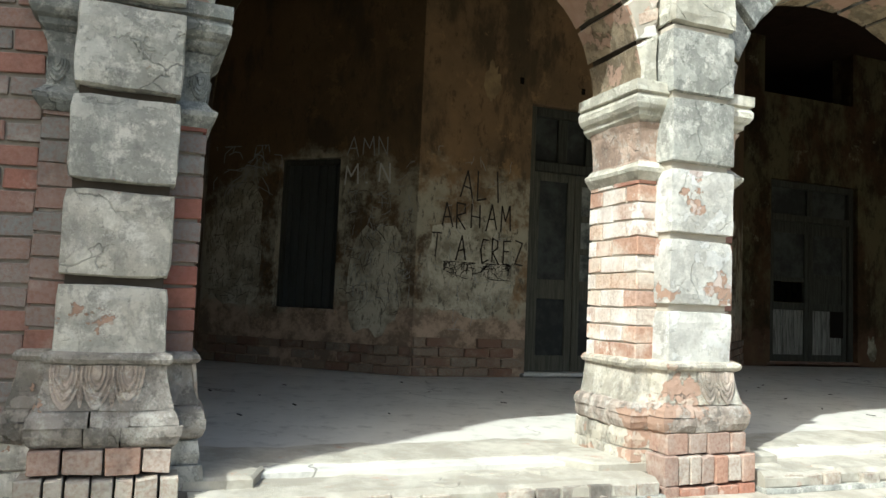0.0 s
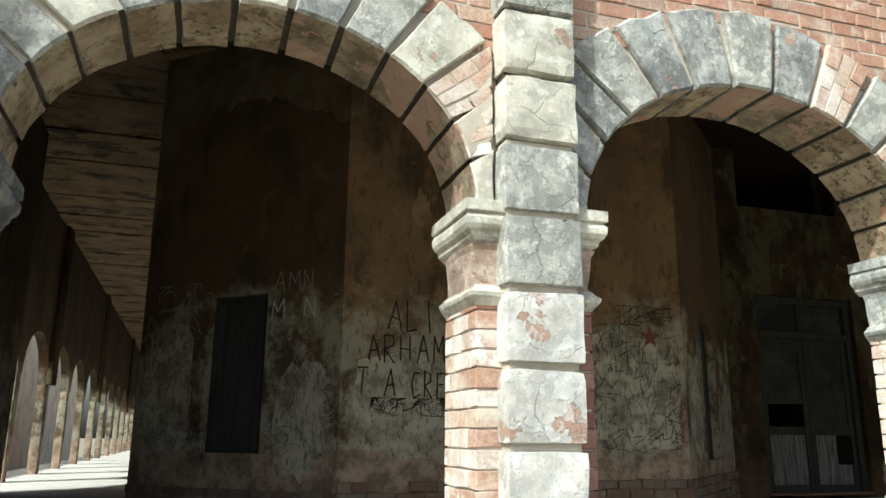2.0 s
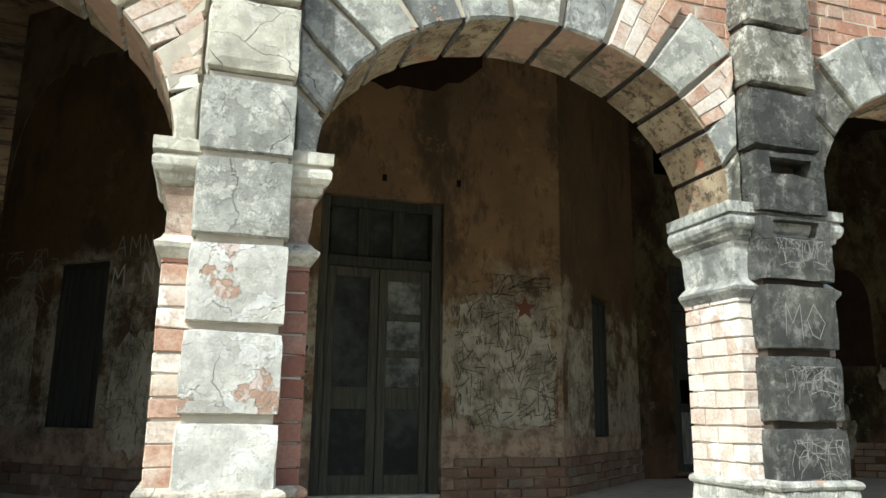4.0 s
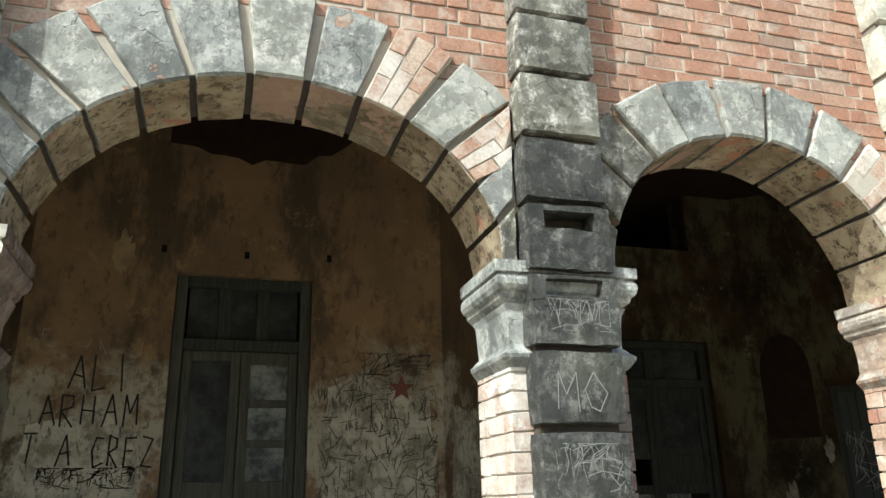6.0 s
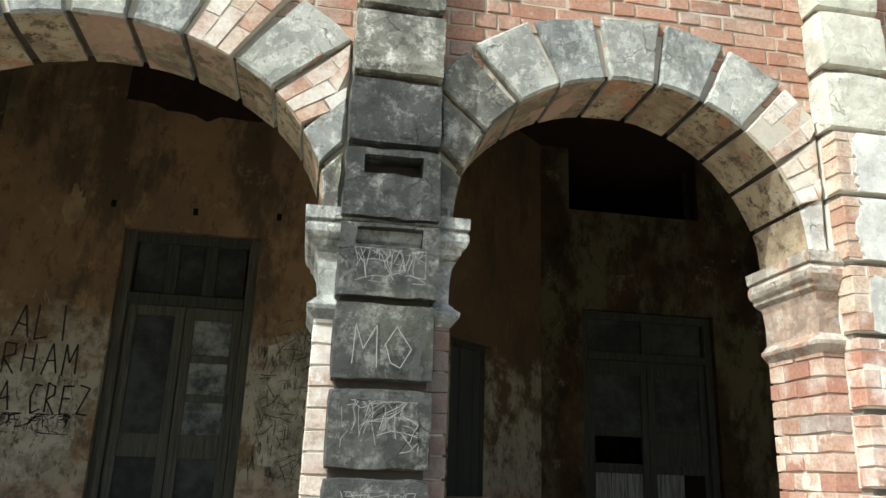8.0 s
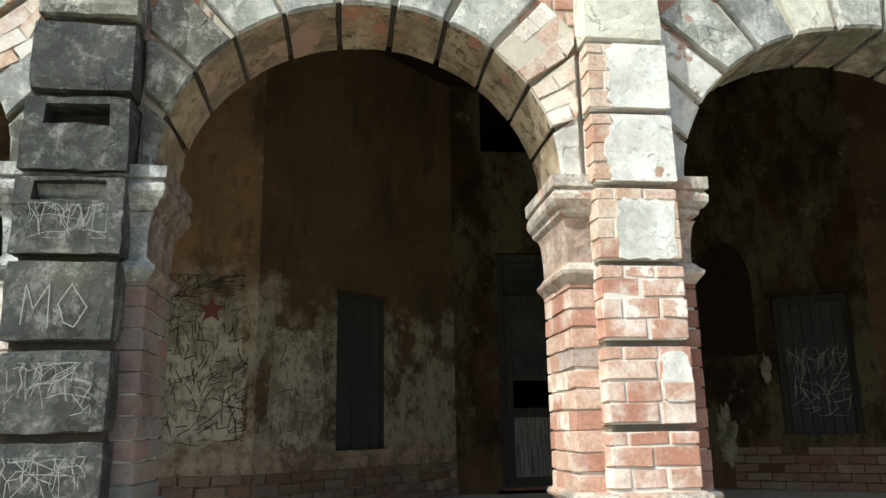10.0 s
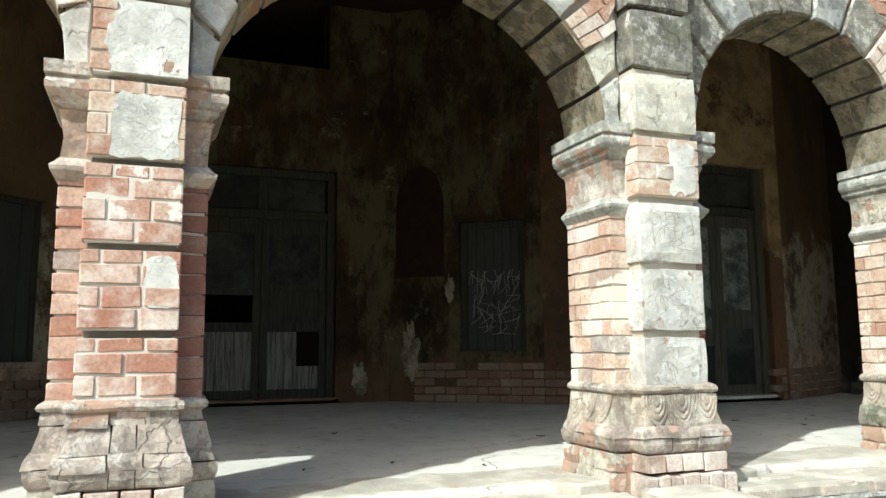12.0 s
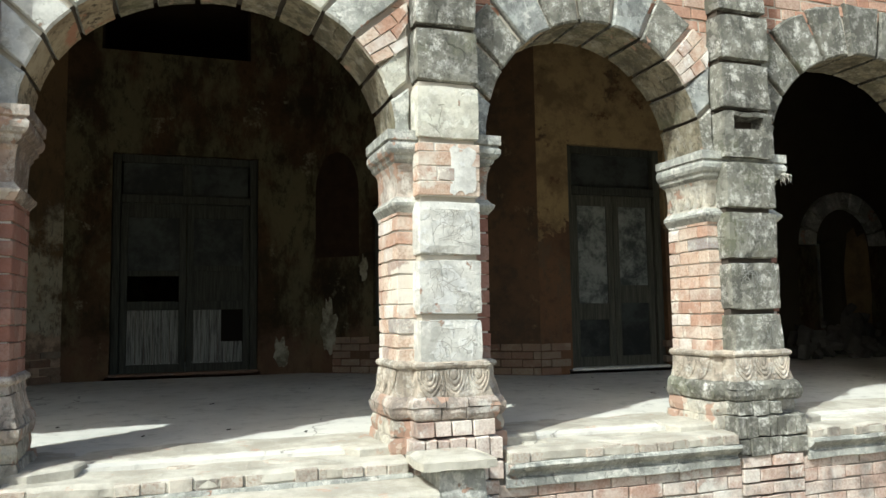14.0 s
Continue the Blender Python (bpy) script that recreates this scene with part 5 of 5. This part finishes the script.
# ---- scrawls on plaster and shutters ----
STROKES = {
    "A": [((0, 0), (0.5, 1), (1, 0)), ((0.2, 0.4), (0.85, 0.4))], "L": [((0, 1), (0, 0), (0.8, 0.02))], "I": [((0.4, 1), (0.45, 0))],
    "R": [((0, 0), (0, 1), (0.7, 0.9), (0.7, 0.6), (0, 0.5), (0.9, 0))], "H": [((0, 1), (0, 0)), ((0, 0.5), (0.8, 0.52)), ((0.8, 1), (0.8, 0))],
    "M": [((0, 0), (0.1, 1), (0.5, 0.4), (0.9, 1), (1, 0))], "T": [((0, 1), (1, 1)), ((0.5, 1), (0.45, 0))], "C": [((0.9, 0.9), (0.3, 1), (0, 0.5), (0.3, 0), (0.9, 0.1))],
    "E": [((0.8, 1), (0, 1), (0, 0), (0.8, 0)), ((0, 0.5), (0.6, 0.5))], "Z": [((0, 1), (0.9, 1), (0, 0), (0.9, 0))], "N": [((0, 0), (0, 1), (0.8, 0), (0.8, 1))],
    "U": [((0, 1), (0.05, 0.2), (0.4, 0), (0.8, 0.2), (0.85, 1))], ".": [((0.3, 0.05), (0.45, 0.05))], "O": [((0.4, 1), (0, 0.6), (0.1, 0.1), (0.6, 0), (0.9, 0.5), (0.4, 1))],
}


def ribbon(bm, pts, y, w):
    for (xa, za), (xb, zb) in zip(pts, pts[1:]):
        d = Vector((xb - xa, zb - za))
        if d.length < 1e-5:
            continue
        o = Vector((-d.y, d.x)).normalized() * w / 2
        e = d.normalized() * w * 0.3
        bm.faces.new([bm.verts.new((x, y, z)) for x, z in ((xa - e.x + o.x, za - e.y + o.y), (xb + e.x + o.x, zb + e.y + o.y), (xb + e.x - o.x, zb + e.y - o.y), (xa - e.x - o.x, za - e.y - o.y))])


def scrawl(parent, text, x, z, h, adv, mat, y=-0.012, w=0.012, slope=0.0, seed=1):
    rnd = random.Random(seed)
    bm = bmesh.new()
    for i, ch in enumerate(text):
        for stroke in STROKES.get(ch, []):
            ribbon(bm, [(x + i * adv + px * adv * 0.72 + rnd.uniform(-0.008, 0.008), z + slope * i + pz * h + rnd.uniform(-0.012, 0.012)) for px, pz in stroke], y, w)
    return part("scrawl", bm, mat, parent)


def scribble(parent, x0, x1, z0, z1, count, mat, y=-0.012, w=0.006, size=0.09, seed=1, curl=0.45):
    """Many small crossing strokes, like scratched names too worn to read."""
    rnd = random.Random(seed)
    bm = bmesh.new()
    for i in range(count):
        x, z = rnd.uniform(x0, x1), rnd.uniform(z0, z1)
        a = rnd.choice((0.0, 1.57, 1.3, 1.8, 0.4)) + rnd.uniform(-0.35, 0.35)
        pts = [(x, z)]
        for s in range(rnd.randint(2, 4)):
            step_len = size * rnd.uniform(0.3, 1.0)
            x, z = x + step_len * math.cos(a), z + step_len * math.sin(a)
            a += rnd.uniform(-curl, curl) * 1.8
            pts.append((min(max(x, x0), x1), min(max(z, z0), z1)))
        ribbon(bm, pts, y, w * rnd.uniform(0.6, 1.3))
    return part("scrawl", bm, mat, parent)


scrawl(bay_f, "ALI", 0.392, 2.465, 0.25, 0.152, M_CHAR, w=0.014)
scrawl(bay_f, "ARHAM", 0.22, 2.20, 0.22, 0.14, M_CHAR, w=0.013, seed=2)
scrawl(bay_f, "T A CREZ", 0.145, 1.93, 0.21, 0.1125, M_CHAR, w=0.013, slope=-0.004, seed=3)
scrawl(bay_l, "M.N", 1.53, 2.57, 0.16, 0.17, M_CHALK, w=0.016, seed=4)
scrawl(bay_l, "AMN", 1.54, 2.815, 0.16, 0.155, M_PALESCRATCH, w=0.010, seed=14)
scribble(bay_f, 0.25, 0.9, 1.76, 1.90, 70, M_CHAR, size=0.05, w=0.006, seed=5)
scribble(bay_f, 0.05, 0.9, 1.3, 2.9, 50, M_PALESCRATCH, size=0.05, w=0.004, seed=6, curl=0.2)
scribble(bay_f, 2.22, 3.20, 1.45, 2.75, 240, M_SCRATCH, size=0.055, w=0.007, seed=7, curl=0.15)
scribble(bay_f, 2.3, 3.15, 2.62, 2.80, 26, M_CHAR, size=0.10, w=0.006, seed=47, curl=0.1)
scribble(bay_f, 2.22, 3.20, 1.3, 2.6, 70, M_PALESCRATCH, size=0.04, w=0.005, seed=17, curl=0.2)
bm = bmesh.new()
tips = [bm.verts.new((2.90 + (0.115 if i % 2 == 0 else 0.048) * math.sin(math.pi * i / 5), -0.012, 2.515 + (0.115 if i % 2 == 0 else 0.048) * math.cos(math.pi * i / 5))) for i in range(10)]
hub = bm.verts.new((2.90, -0.013, 2.515))
for i in range(10):
    bm.faces.new((hub, tips[i], tips[(i + 1) % 10]))
part("painted_star", bm, M_REDPAINT, bay_f, "worn red painted star")
scribble(bay_l, 0.06, 0.74, 1.5, 2.6, 110, M_SCRATCH, size=0.045, w=0.005, seed=9, curl=0.15)
scribble(bay_l, 1.52, 2.2, 1.5, 2.75, 110, M_PALESCRATCH, size=0.05, w=0.005, seed=10, curl=0.2)
scribble(bay_l, 0.08, 0.85, 2.45, 2.95, 30, M_PALESCRATCH, size=0.12, w=0.008, seed=61, curl=0.6)
scribble(bay_l, 1.52, 2.2, 1.4, 2.5, 70, M_SCRATCH, size=0.07, w=0.005, seed=11)
scribble(bay_r, 0.05, 0.82, 1.4, 2.6, 110, M_SCRATCH, size=0.05, w=0.005, seed=12, curl=0.15)
scribble(w3, 0.88, 1.44, 1.62, 2.30, 60, M_PALESCRATCH, y=0.086, size=0.10, w=0.006, seed=13, curl=0.22)

for k_p, lv_list in ((2, (1, 0, -1, -2)), (5, (0, -1, -2))):
    pr = PIER_OBS[k_p]
    for lv in lv_list:
        z1 = BLOCK_TOP + lv * BLOCK - 0.05
        if (k_p, lv) == (2, 0):
            scrawl(pr, "MO", -0.13, z1 - 0.20, 0.15, 0.14, M_PALESCRATCH, y=YP - 0.012, w=0.0035, seed=20)
        else:
            scribble(pr, -0.15, 0.15, z1 - 0.2, z1 - (0.06 if lv == 1 else 0), 34, M_PALESCRATCH, y=YP - 0.012, size=0.08, w=0.0022, seed=30 + lv + k_p)


n = Nodes("engraved_line")
M_ENGRAVE = n.done(n.mix(n.noise(30, 4), (0.30, 0.28, 0.25), (0.44, 0.42, 0.38)), 0.95)
for lv in (0, -1, -2):
    z1 = BLOCK_TOP + lv * BLOCK - 0.05
    scribble(PIER_OBS[4], -0.13, 0.13, z1 - 0.19, z1, 30 if lv == 0 else 16, M_ENGRAVE, y=YP - 0.011, size=0.06, w=0.003, seed=80 + lv, curl=0.8)


def ragged_patch(parent, cx, cz, w, h, mat, seed, y=-0.006, name="plaster_patch", square=0.0):
    """A thin flake of plaster with a torn outline."""
    bm = bmesh.new()
    n_p = 26
    rim = []
    for i in range(n_p):
        a = 2 * math.pi * i / n_p
        q = 1 + 0.55 * noise.noise(Vector((2.2 * math.cos(a) + seed, 2.2 * math.sin(a), seed))) + 0.25 * noise.noise(Vector((6 * math.cos(a) + seed, 6 * math.sin(a), seed)))
        if square:
            q = (1 + (q - 1) * 0.45) / max(abs(math.cos(a)), abs(math.sin(a))) ** square
        rim.append((cx + w / 2 * q * math.cos(a), cz + h / 2 * q * math.sin(a)))
    front = [bm.verts.new((x, y, z)) for x, z in rim]
    back = [bm.verts.new((x, y + 0.016, z)) for x, z in rim]
    bm.faces.new(front)
    for i in range(n_p):
        bm.faces.new((front[i], front[(i + 1) % n_p], back[(i + 1) % n_p], back[i]))
    return part(name, bm, mat, parent)


def skim(parent, x0, x1, z0, z1, mat, seed, y):
    """A block's remaining coat of render: square on three sides, torn along its left edge."""
    bm = bmesh.new()
    left = [(x0 + 0.05 * noise.noise(Vector((seed, i * 0.35, 2.0))) + 0.02 * noise.noise(Vector((seed, i * 1.7, 6.0))), z0 + (z1 - z0) * i / 16) for i in range(17)]
    cols = [[bm.verts.new((xl + (x1 - xl) * j / 6, y + 0.003 * noise.noise(Vector((j * 0.7, z * 9, seed))), z)) for j in range(7)] for xl, z in left]
    for a, b in zip(cols, cols[1:]):
        for j in range(6):
            bm.faces.new((a[j], a[j + 1], b[j + 1], b[j]))
    rim = [e for e in bm.edges if e.is_boundary]
    for e in bmesh.ops.extrude_edge_only(bm, edges=rim)["geom"]:
        if isinstance(e, bmesh.types.BMVert):
            e.co.y += 0.02
    return part("render_skim", bm, mat, parent, "whitened render left on the brick")


for level, x0 in ((2, -0.11), (3, -0.09)):
    top = BLOCK_TOP + level * BLOCK
    skim(PIER_OBS[3], x0, PIL[3] + 0.001, top - BLOCK + 0.031, top - 0.003, M_SKIM, level * 5.3, YP - 0.010)
for pk, level, px, dz, w, h in ((3, 1, 0.035, -0.01, 0.25, 0.26), (4, 1, 0.085, 0.012, 0.16, 0.27), (3, -1, 0.11, 0.05, 0.12, 0.20)):
    ragged_patch(PIER_OBS[pk], px, BLOCK_TOP + (level - 0.5) * BLOCK + dz, w, h, M_SKIM, pk * 7.0 + level, YP - 0.004, "render_patch", 0.85)
ragged_patch(bay2_l, 0.24, 1.45, 0.20, 0.62, M_LIMEDIM, 2.0)
ragged_patch(bay2_l, 0.69, 2.10, 0.10, 0.30, M_LIMEDIM, 5.0)
ragged_patch(rec, 2.30, 1.15, 0.16, 0.34, M_LIMEDIM, 7.0)
ragged_patch(bay_l, 1.86, 1.72, 0.52, 0.95, M_LIME, 21.0, square=0.5)
ragged_patch(bay_l, 0.38, 1.98, 0.58, 1.1, M_LIME, 23.0, square=0.5)
ragged_patch(bay_f, 2.72, 2.05, 0.92, 1.12, M_LIME, 25.0, square=0.6)
ragged_patch(bay_f, 0.52, 1.86, 0.84, 0.85, M_LIME, 27.0, square=0.5)
ragged_patch(bay_r, 0.42, 1.90, 0.60, 1.0, M_LIME, 29.0, square=0.5)
ragged_patch(far_r, 2.76, 1.95, 0.50, 1.5, M_OCHRE, 33.0, square=0.5)
ragged_patch(bay_f, 0.66, 3.54, 0.16, 0.34, M_OCHRE, 31.0)


def torn_coat(parent, line, top, mat, y=-0.010, seed=0.0):
    """An upper coat of plaster that has kept to the wall, with a torn lower edge and its own thickness."""
    bm = bmesh.new()
    n_c = 60
    cols = []
    for i in range(n_c + 1):
        u = line[0][0] + (line[-1][0] - line[0][0]) * i / n_c
        for (ua, za), (ub, zb) in zip(line, line[1:]):
            if ua <= u <= ub + 1e-6:
                z = za + (zb - za) * (u - ua) / (ub - ua)
                break
        z += 0.10 * noise.noise(Vector((u * 3.1, seed, 0.3))) + 0.07 * noise.noise(Vector((u * 11, seed, 4.0))) + 0.03 * noise.noise(Vector((u * 31, seed, 8.0)))
        z = min(z, top - 0.02)
        cols.append([bm.verts.new(q) for q in ((u, 0.004, z), (u, y, z), (u, y, top))])
    for a, b in zip(cols, cols[1:]):
        bm.faces.new((a[0], b[0], b[1], a[1]))
        bm.faces.new((a[1], b[1], b[2], a[2]))
    return part("upper_coat", bm, mat, parent, "paler torn upper coat of plaster")


torn_coat(bay_l, [(0.0, 3.40), (0.06, 3.85), (0.14, 4.15), (0.39, 4.52), (0.80, 4.66), (1.28, 4.72), (1.68, 4.54), (2.24, 4.30)], CEILING - 0.01, M_OLDCOAT, seed=3.0)
torn_coat(bay_f, [(0.0, 4.28), (0.10, 4.30), (0.14, 4.72), (0.6, 4.90), (0.94, 4.95)], CEILING - 0.01, M_OLDCOAT, seed=5.0)

# fallen plaster above the door: a flat ragged sheet, the hole's dark in its colour
bm = bmesh.new()
rnd = random.Random(3)
top_pts = [(0.93 + 1.57 * i / 14, 4.92 + rnd.uniform(-0.03, 0.03)) for i in range(15)]
low_pts = [(0.92 + 1.58 * i / 14, 4.72 - 0.29 * math.sin(math.pi * min(1.0, (i + 1.5) / 15)) ** 0.5 + rnd.uniform(-0.04, 0.04)) for i in range(15)]
for (a, b), (c, d) in zip(zip(top_pts, top_pts[1:]), zip(low_pts, low_pts[1:])):
    bm.faces.new([bm.verts.new((x, -0.005, z)) for x, z in (c, d, b, a)])
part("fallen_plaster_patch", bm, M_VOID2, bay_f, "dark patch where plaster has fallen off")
# Peg holes are solid black plugs, coloured as dark as a hollow would look.
for (x, z) in ((0.955, 3.594), (1.60, 3.581), (2.277, 3.599)):
    part("peg_hole", box(x - 0.02, x + 0.02, -0.004, 0.03, z - 0.03, z + 0.03), M_VOID, bay_f)

# ---- loose and far things ----
bm = bmesh.new()
rnd = random.Random(9)
for i in range(150):
    r = rnd.uniform(0.03, 0.13)
    px, py = rnd.gauss(17.4, 0.9), rnd.uniform(6.5, 7.4)
    pz = FLOOR + max(0.0, 0.55 * (1 - abs(px - 17.4) / 2.0) * (py - 6.1)) * rnd.random()
    add_box(bm, -r, r, -r * 0.7, r * 0.7, -r * 0.5, r * 0.5, r * 0.2, pose(px, py, pz + r * 0.3, rnd.uniform(0, 90), rnd.uniform(0, 90), rnd.uniform(0, 360)))
tagged(part("rubble", bm, M_RUBBLE), "heap of broken brick rubble on the floor", "rubble", kind="stuff")
far_arch = thing("far_arch", "dark inner arch ringed by grey voussoirs", "arch")
far_arch.matrix_basis = pose(17.66, 7.49, 0)
for i in range(9):
    a0, a1 = math.pi * i / 9 + 0.02, math.pi * (i + 1) / 9 - 0.02
    poly = [(-0.55 * math.cos(a), 2.48 + 0.55 * math.sin(a)) for a in (a0, (a0 + a1) / 2, a1)] + [(-0.80 * math.cos(a), 2.48 + 0.80 * math.sin(a)) for a in (a1, (a0 + a1) / 2, a0)]
    part("voussoir", prism(poly, -0.05, 0.06, 0.01), M_GREY, far_arch)
for s in (-1, 1):
    part("jamb", worn_box(min(s * 0.55, s * 0.84), max(s * 0.55, s * 0.84), -0.06, 0.1, FLOOR, 2.46, 0.02, 3, 0.01, s), M_RECESS, far_arch)

bm = bmesh.new()
rnd = random.Random(31)
for i in range(22):
    # thin dry strands, hanging and curling from under the impost
    p0 = Vector((rnd.uniform(-0.05, 0.05), rnd.uniform(-0.03, 0.03), 0.03))
    d0 = Vector((rnd.uniform(-0.2, 0.5), rnd.uniform(-0.9, 0.1), rnd.uniform(-0.6, 0.35)))
    w = rnd.uniform(0.0015, 0.003)
    rings = []
    for s in range(6):
        rings.append([bm.verts.new(p0 + Vector((w * math.cos(q) * (1 - s / 6.5), w * math.sin(q), w * math.sin(q + 1)))) for q in (0, 2.1, 4.2)])
        p0 = p0 + d0 * 0.012
        d0 = d0 + Vector((rnd.uniform(-0.35, 0.35), rnd.uniform(-0.3, 0.3), -0.3 + rnd.uniform(-0.2, 0.2)))
    for a, b in zip(rings, rings[1:]):
        for q in range(3):
            bm.faces.new((a[q], a[(q + 1) % 3], b[(q + 1) % 3], b[q]))
tuft = tagged(part("dry_root_tuft", bm, M_EDGE), "pale dry roots hanging under the pier's impost", "roots")
tuft.location = (PIERS[5] + 0.33, YV - 0.04, 2.45)

bm = bmesh.new()
rnd = random.Random(12)
for i in range(40):
    s = rnd.uniform(0.008, 0.03)
    xx, yy = rnd.uniform(0.2, 13), rnd.uniform(3.5, 5.9)
    add_box(bm, -s, s, -s * 0.3, s * 0.3, 0.0, 0.004, 0.0, pose(xx, yy, 0.836 + (yy - 3.0) * 0.0269, 0, rnd.uniform(-8, 8), rnd.uniform(0, 360)))
tagged(part("dry_litter", bm, M_CHAR), "dry leaf scraps and chips on the floor", "litter", kind="stuff")

# ---- ceiling boards and side-wall mouldings ----
for i, z in enumerate((1.3, 2.6, 2.9)):
    part("band", box(0.0, 60.0, -0.06, 0.0, z, z + 0.10, 0.01), M_FAR, far_wall)

# ---- bricks of walls (last) ----
def dado(parent, x0, x1, z0, rows, mat=None, proud=0.03, skip=()):
    for r in range(rows):
        x = x0 - (0.12 if r % 2 else 0.0)
        while x < x1:
            a, b = max(x, x0), min(x + 0.235, x1)
            if b - a > 0.03 and not any(s0 < (a + b) / 2 < s1 for s0, s1 in skip) and RB.random() < 0.96:
                brick(parent, mat or M_INBRICK, a + 0.005, b - 0.005, -proud + RB.uniform(-0.004, 0.006) * (proud > 0.02), 0.06, z0 + r * COURSE + 0.006, z0 + (r + 1) * COURSE - 0.006)
            x += 0.237


dado(bay_f, 0.0, 3.26, FLOOR, 4, skip=[(1.05, 2.165)])
dado(bay_l, 0.0, 2.24, FLOOR, 3)
dado(bay_r, 0.0, 2.49, FLOOR, 4)
dado(bay2_l, 0.28, 1.70, FLOOR, 5, proud=0.008)
dado(bay2_e, 0.0, 1.03, FLOOR, 4, proud=0.008)
dado(bay2_f, 0.0, 1.73, FLOOR, 4, proud=0.012, skip=[(0.35, 1.61)])
dado(bay2_r, 0.0, 1.60, FLOOR, 4, proud=0.012)
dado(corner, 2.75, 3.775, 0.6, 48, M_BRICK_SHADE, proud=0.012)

for k in range(6):
    arch = ARCHES[k]
    lo, hi = PIERS[k] + PIL[k] - 0.02, PIERS[k + 1] - PIL[k + 1] + 0.02
    c0, a = (PIERS[k] + PIERS[k + 1]) / 2, (PIERS[k + 1] - PIERS[k]) / 2 - HALF_PIER
    z, r = 3.03, 0
    while z < 4.95:
        x = lo - (0.06 if r % 2 else 0.0)
        while x < hi:
            unit = 0.236 if (r % 2 == 0 and RB.random() < 0.85) else 0.118 if RB.random() < 0.7 else 0.236
            b = min(x + unit - 0.004, hi)
            xa = max(x, lo)
            far_x = max(abs(xa - c0), abs(b - c0))
            outside = (far_x / (a + RING[k] - 0.03)) ** 2 + ((z + COURSE - SPRING) / (CROWN - SPRING + RING[k] - 0.03)) ** 2 > 1
            if b - xa > 0.03 and outside:
                brick(arch, M_BRICK_WALL, xa + 0.004, b - 0.004, YW + RB.uniform(-0.004, 0.004), YW + 0.09, z + 0.005, z + COURSE - 0.005)
            x += unit
        z, r = z + COURSE, r + 1
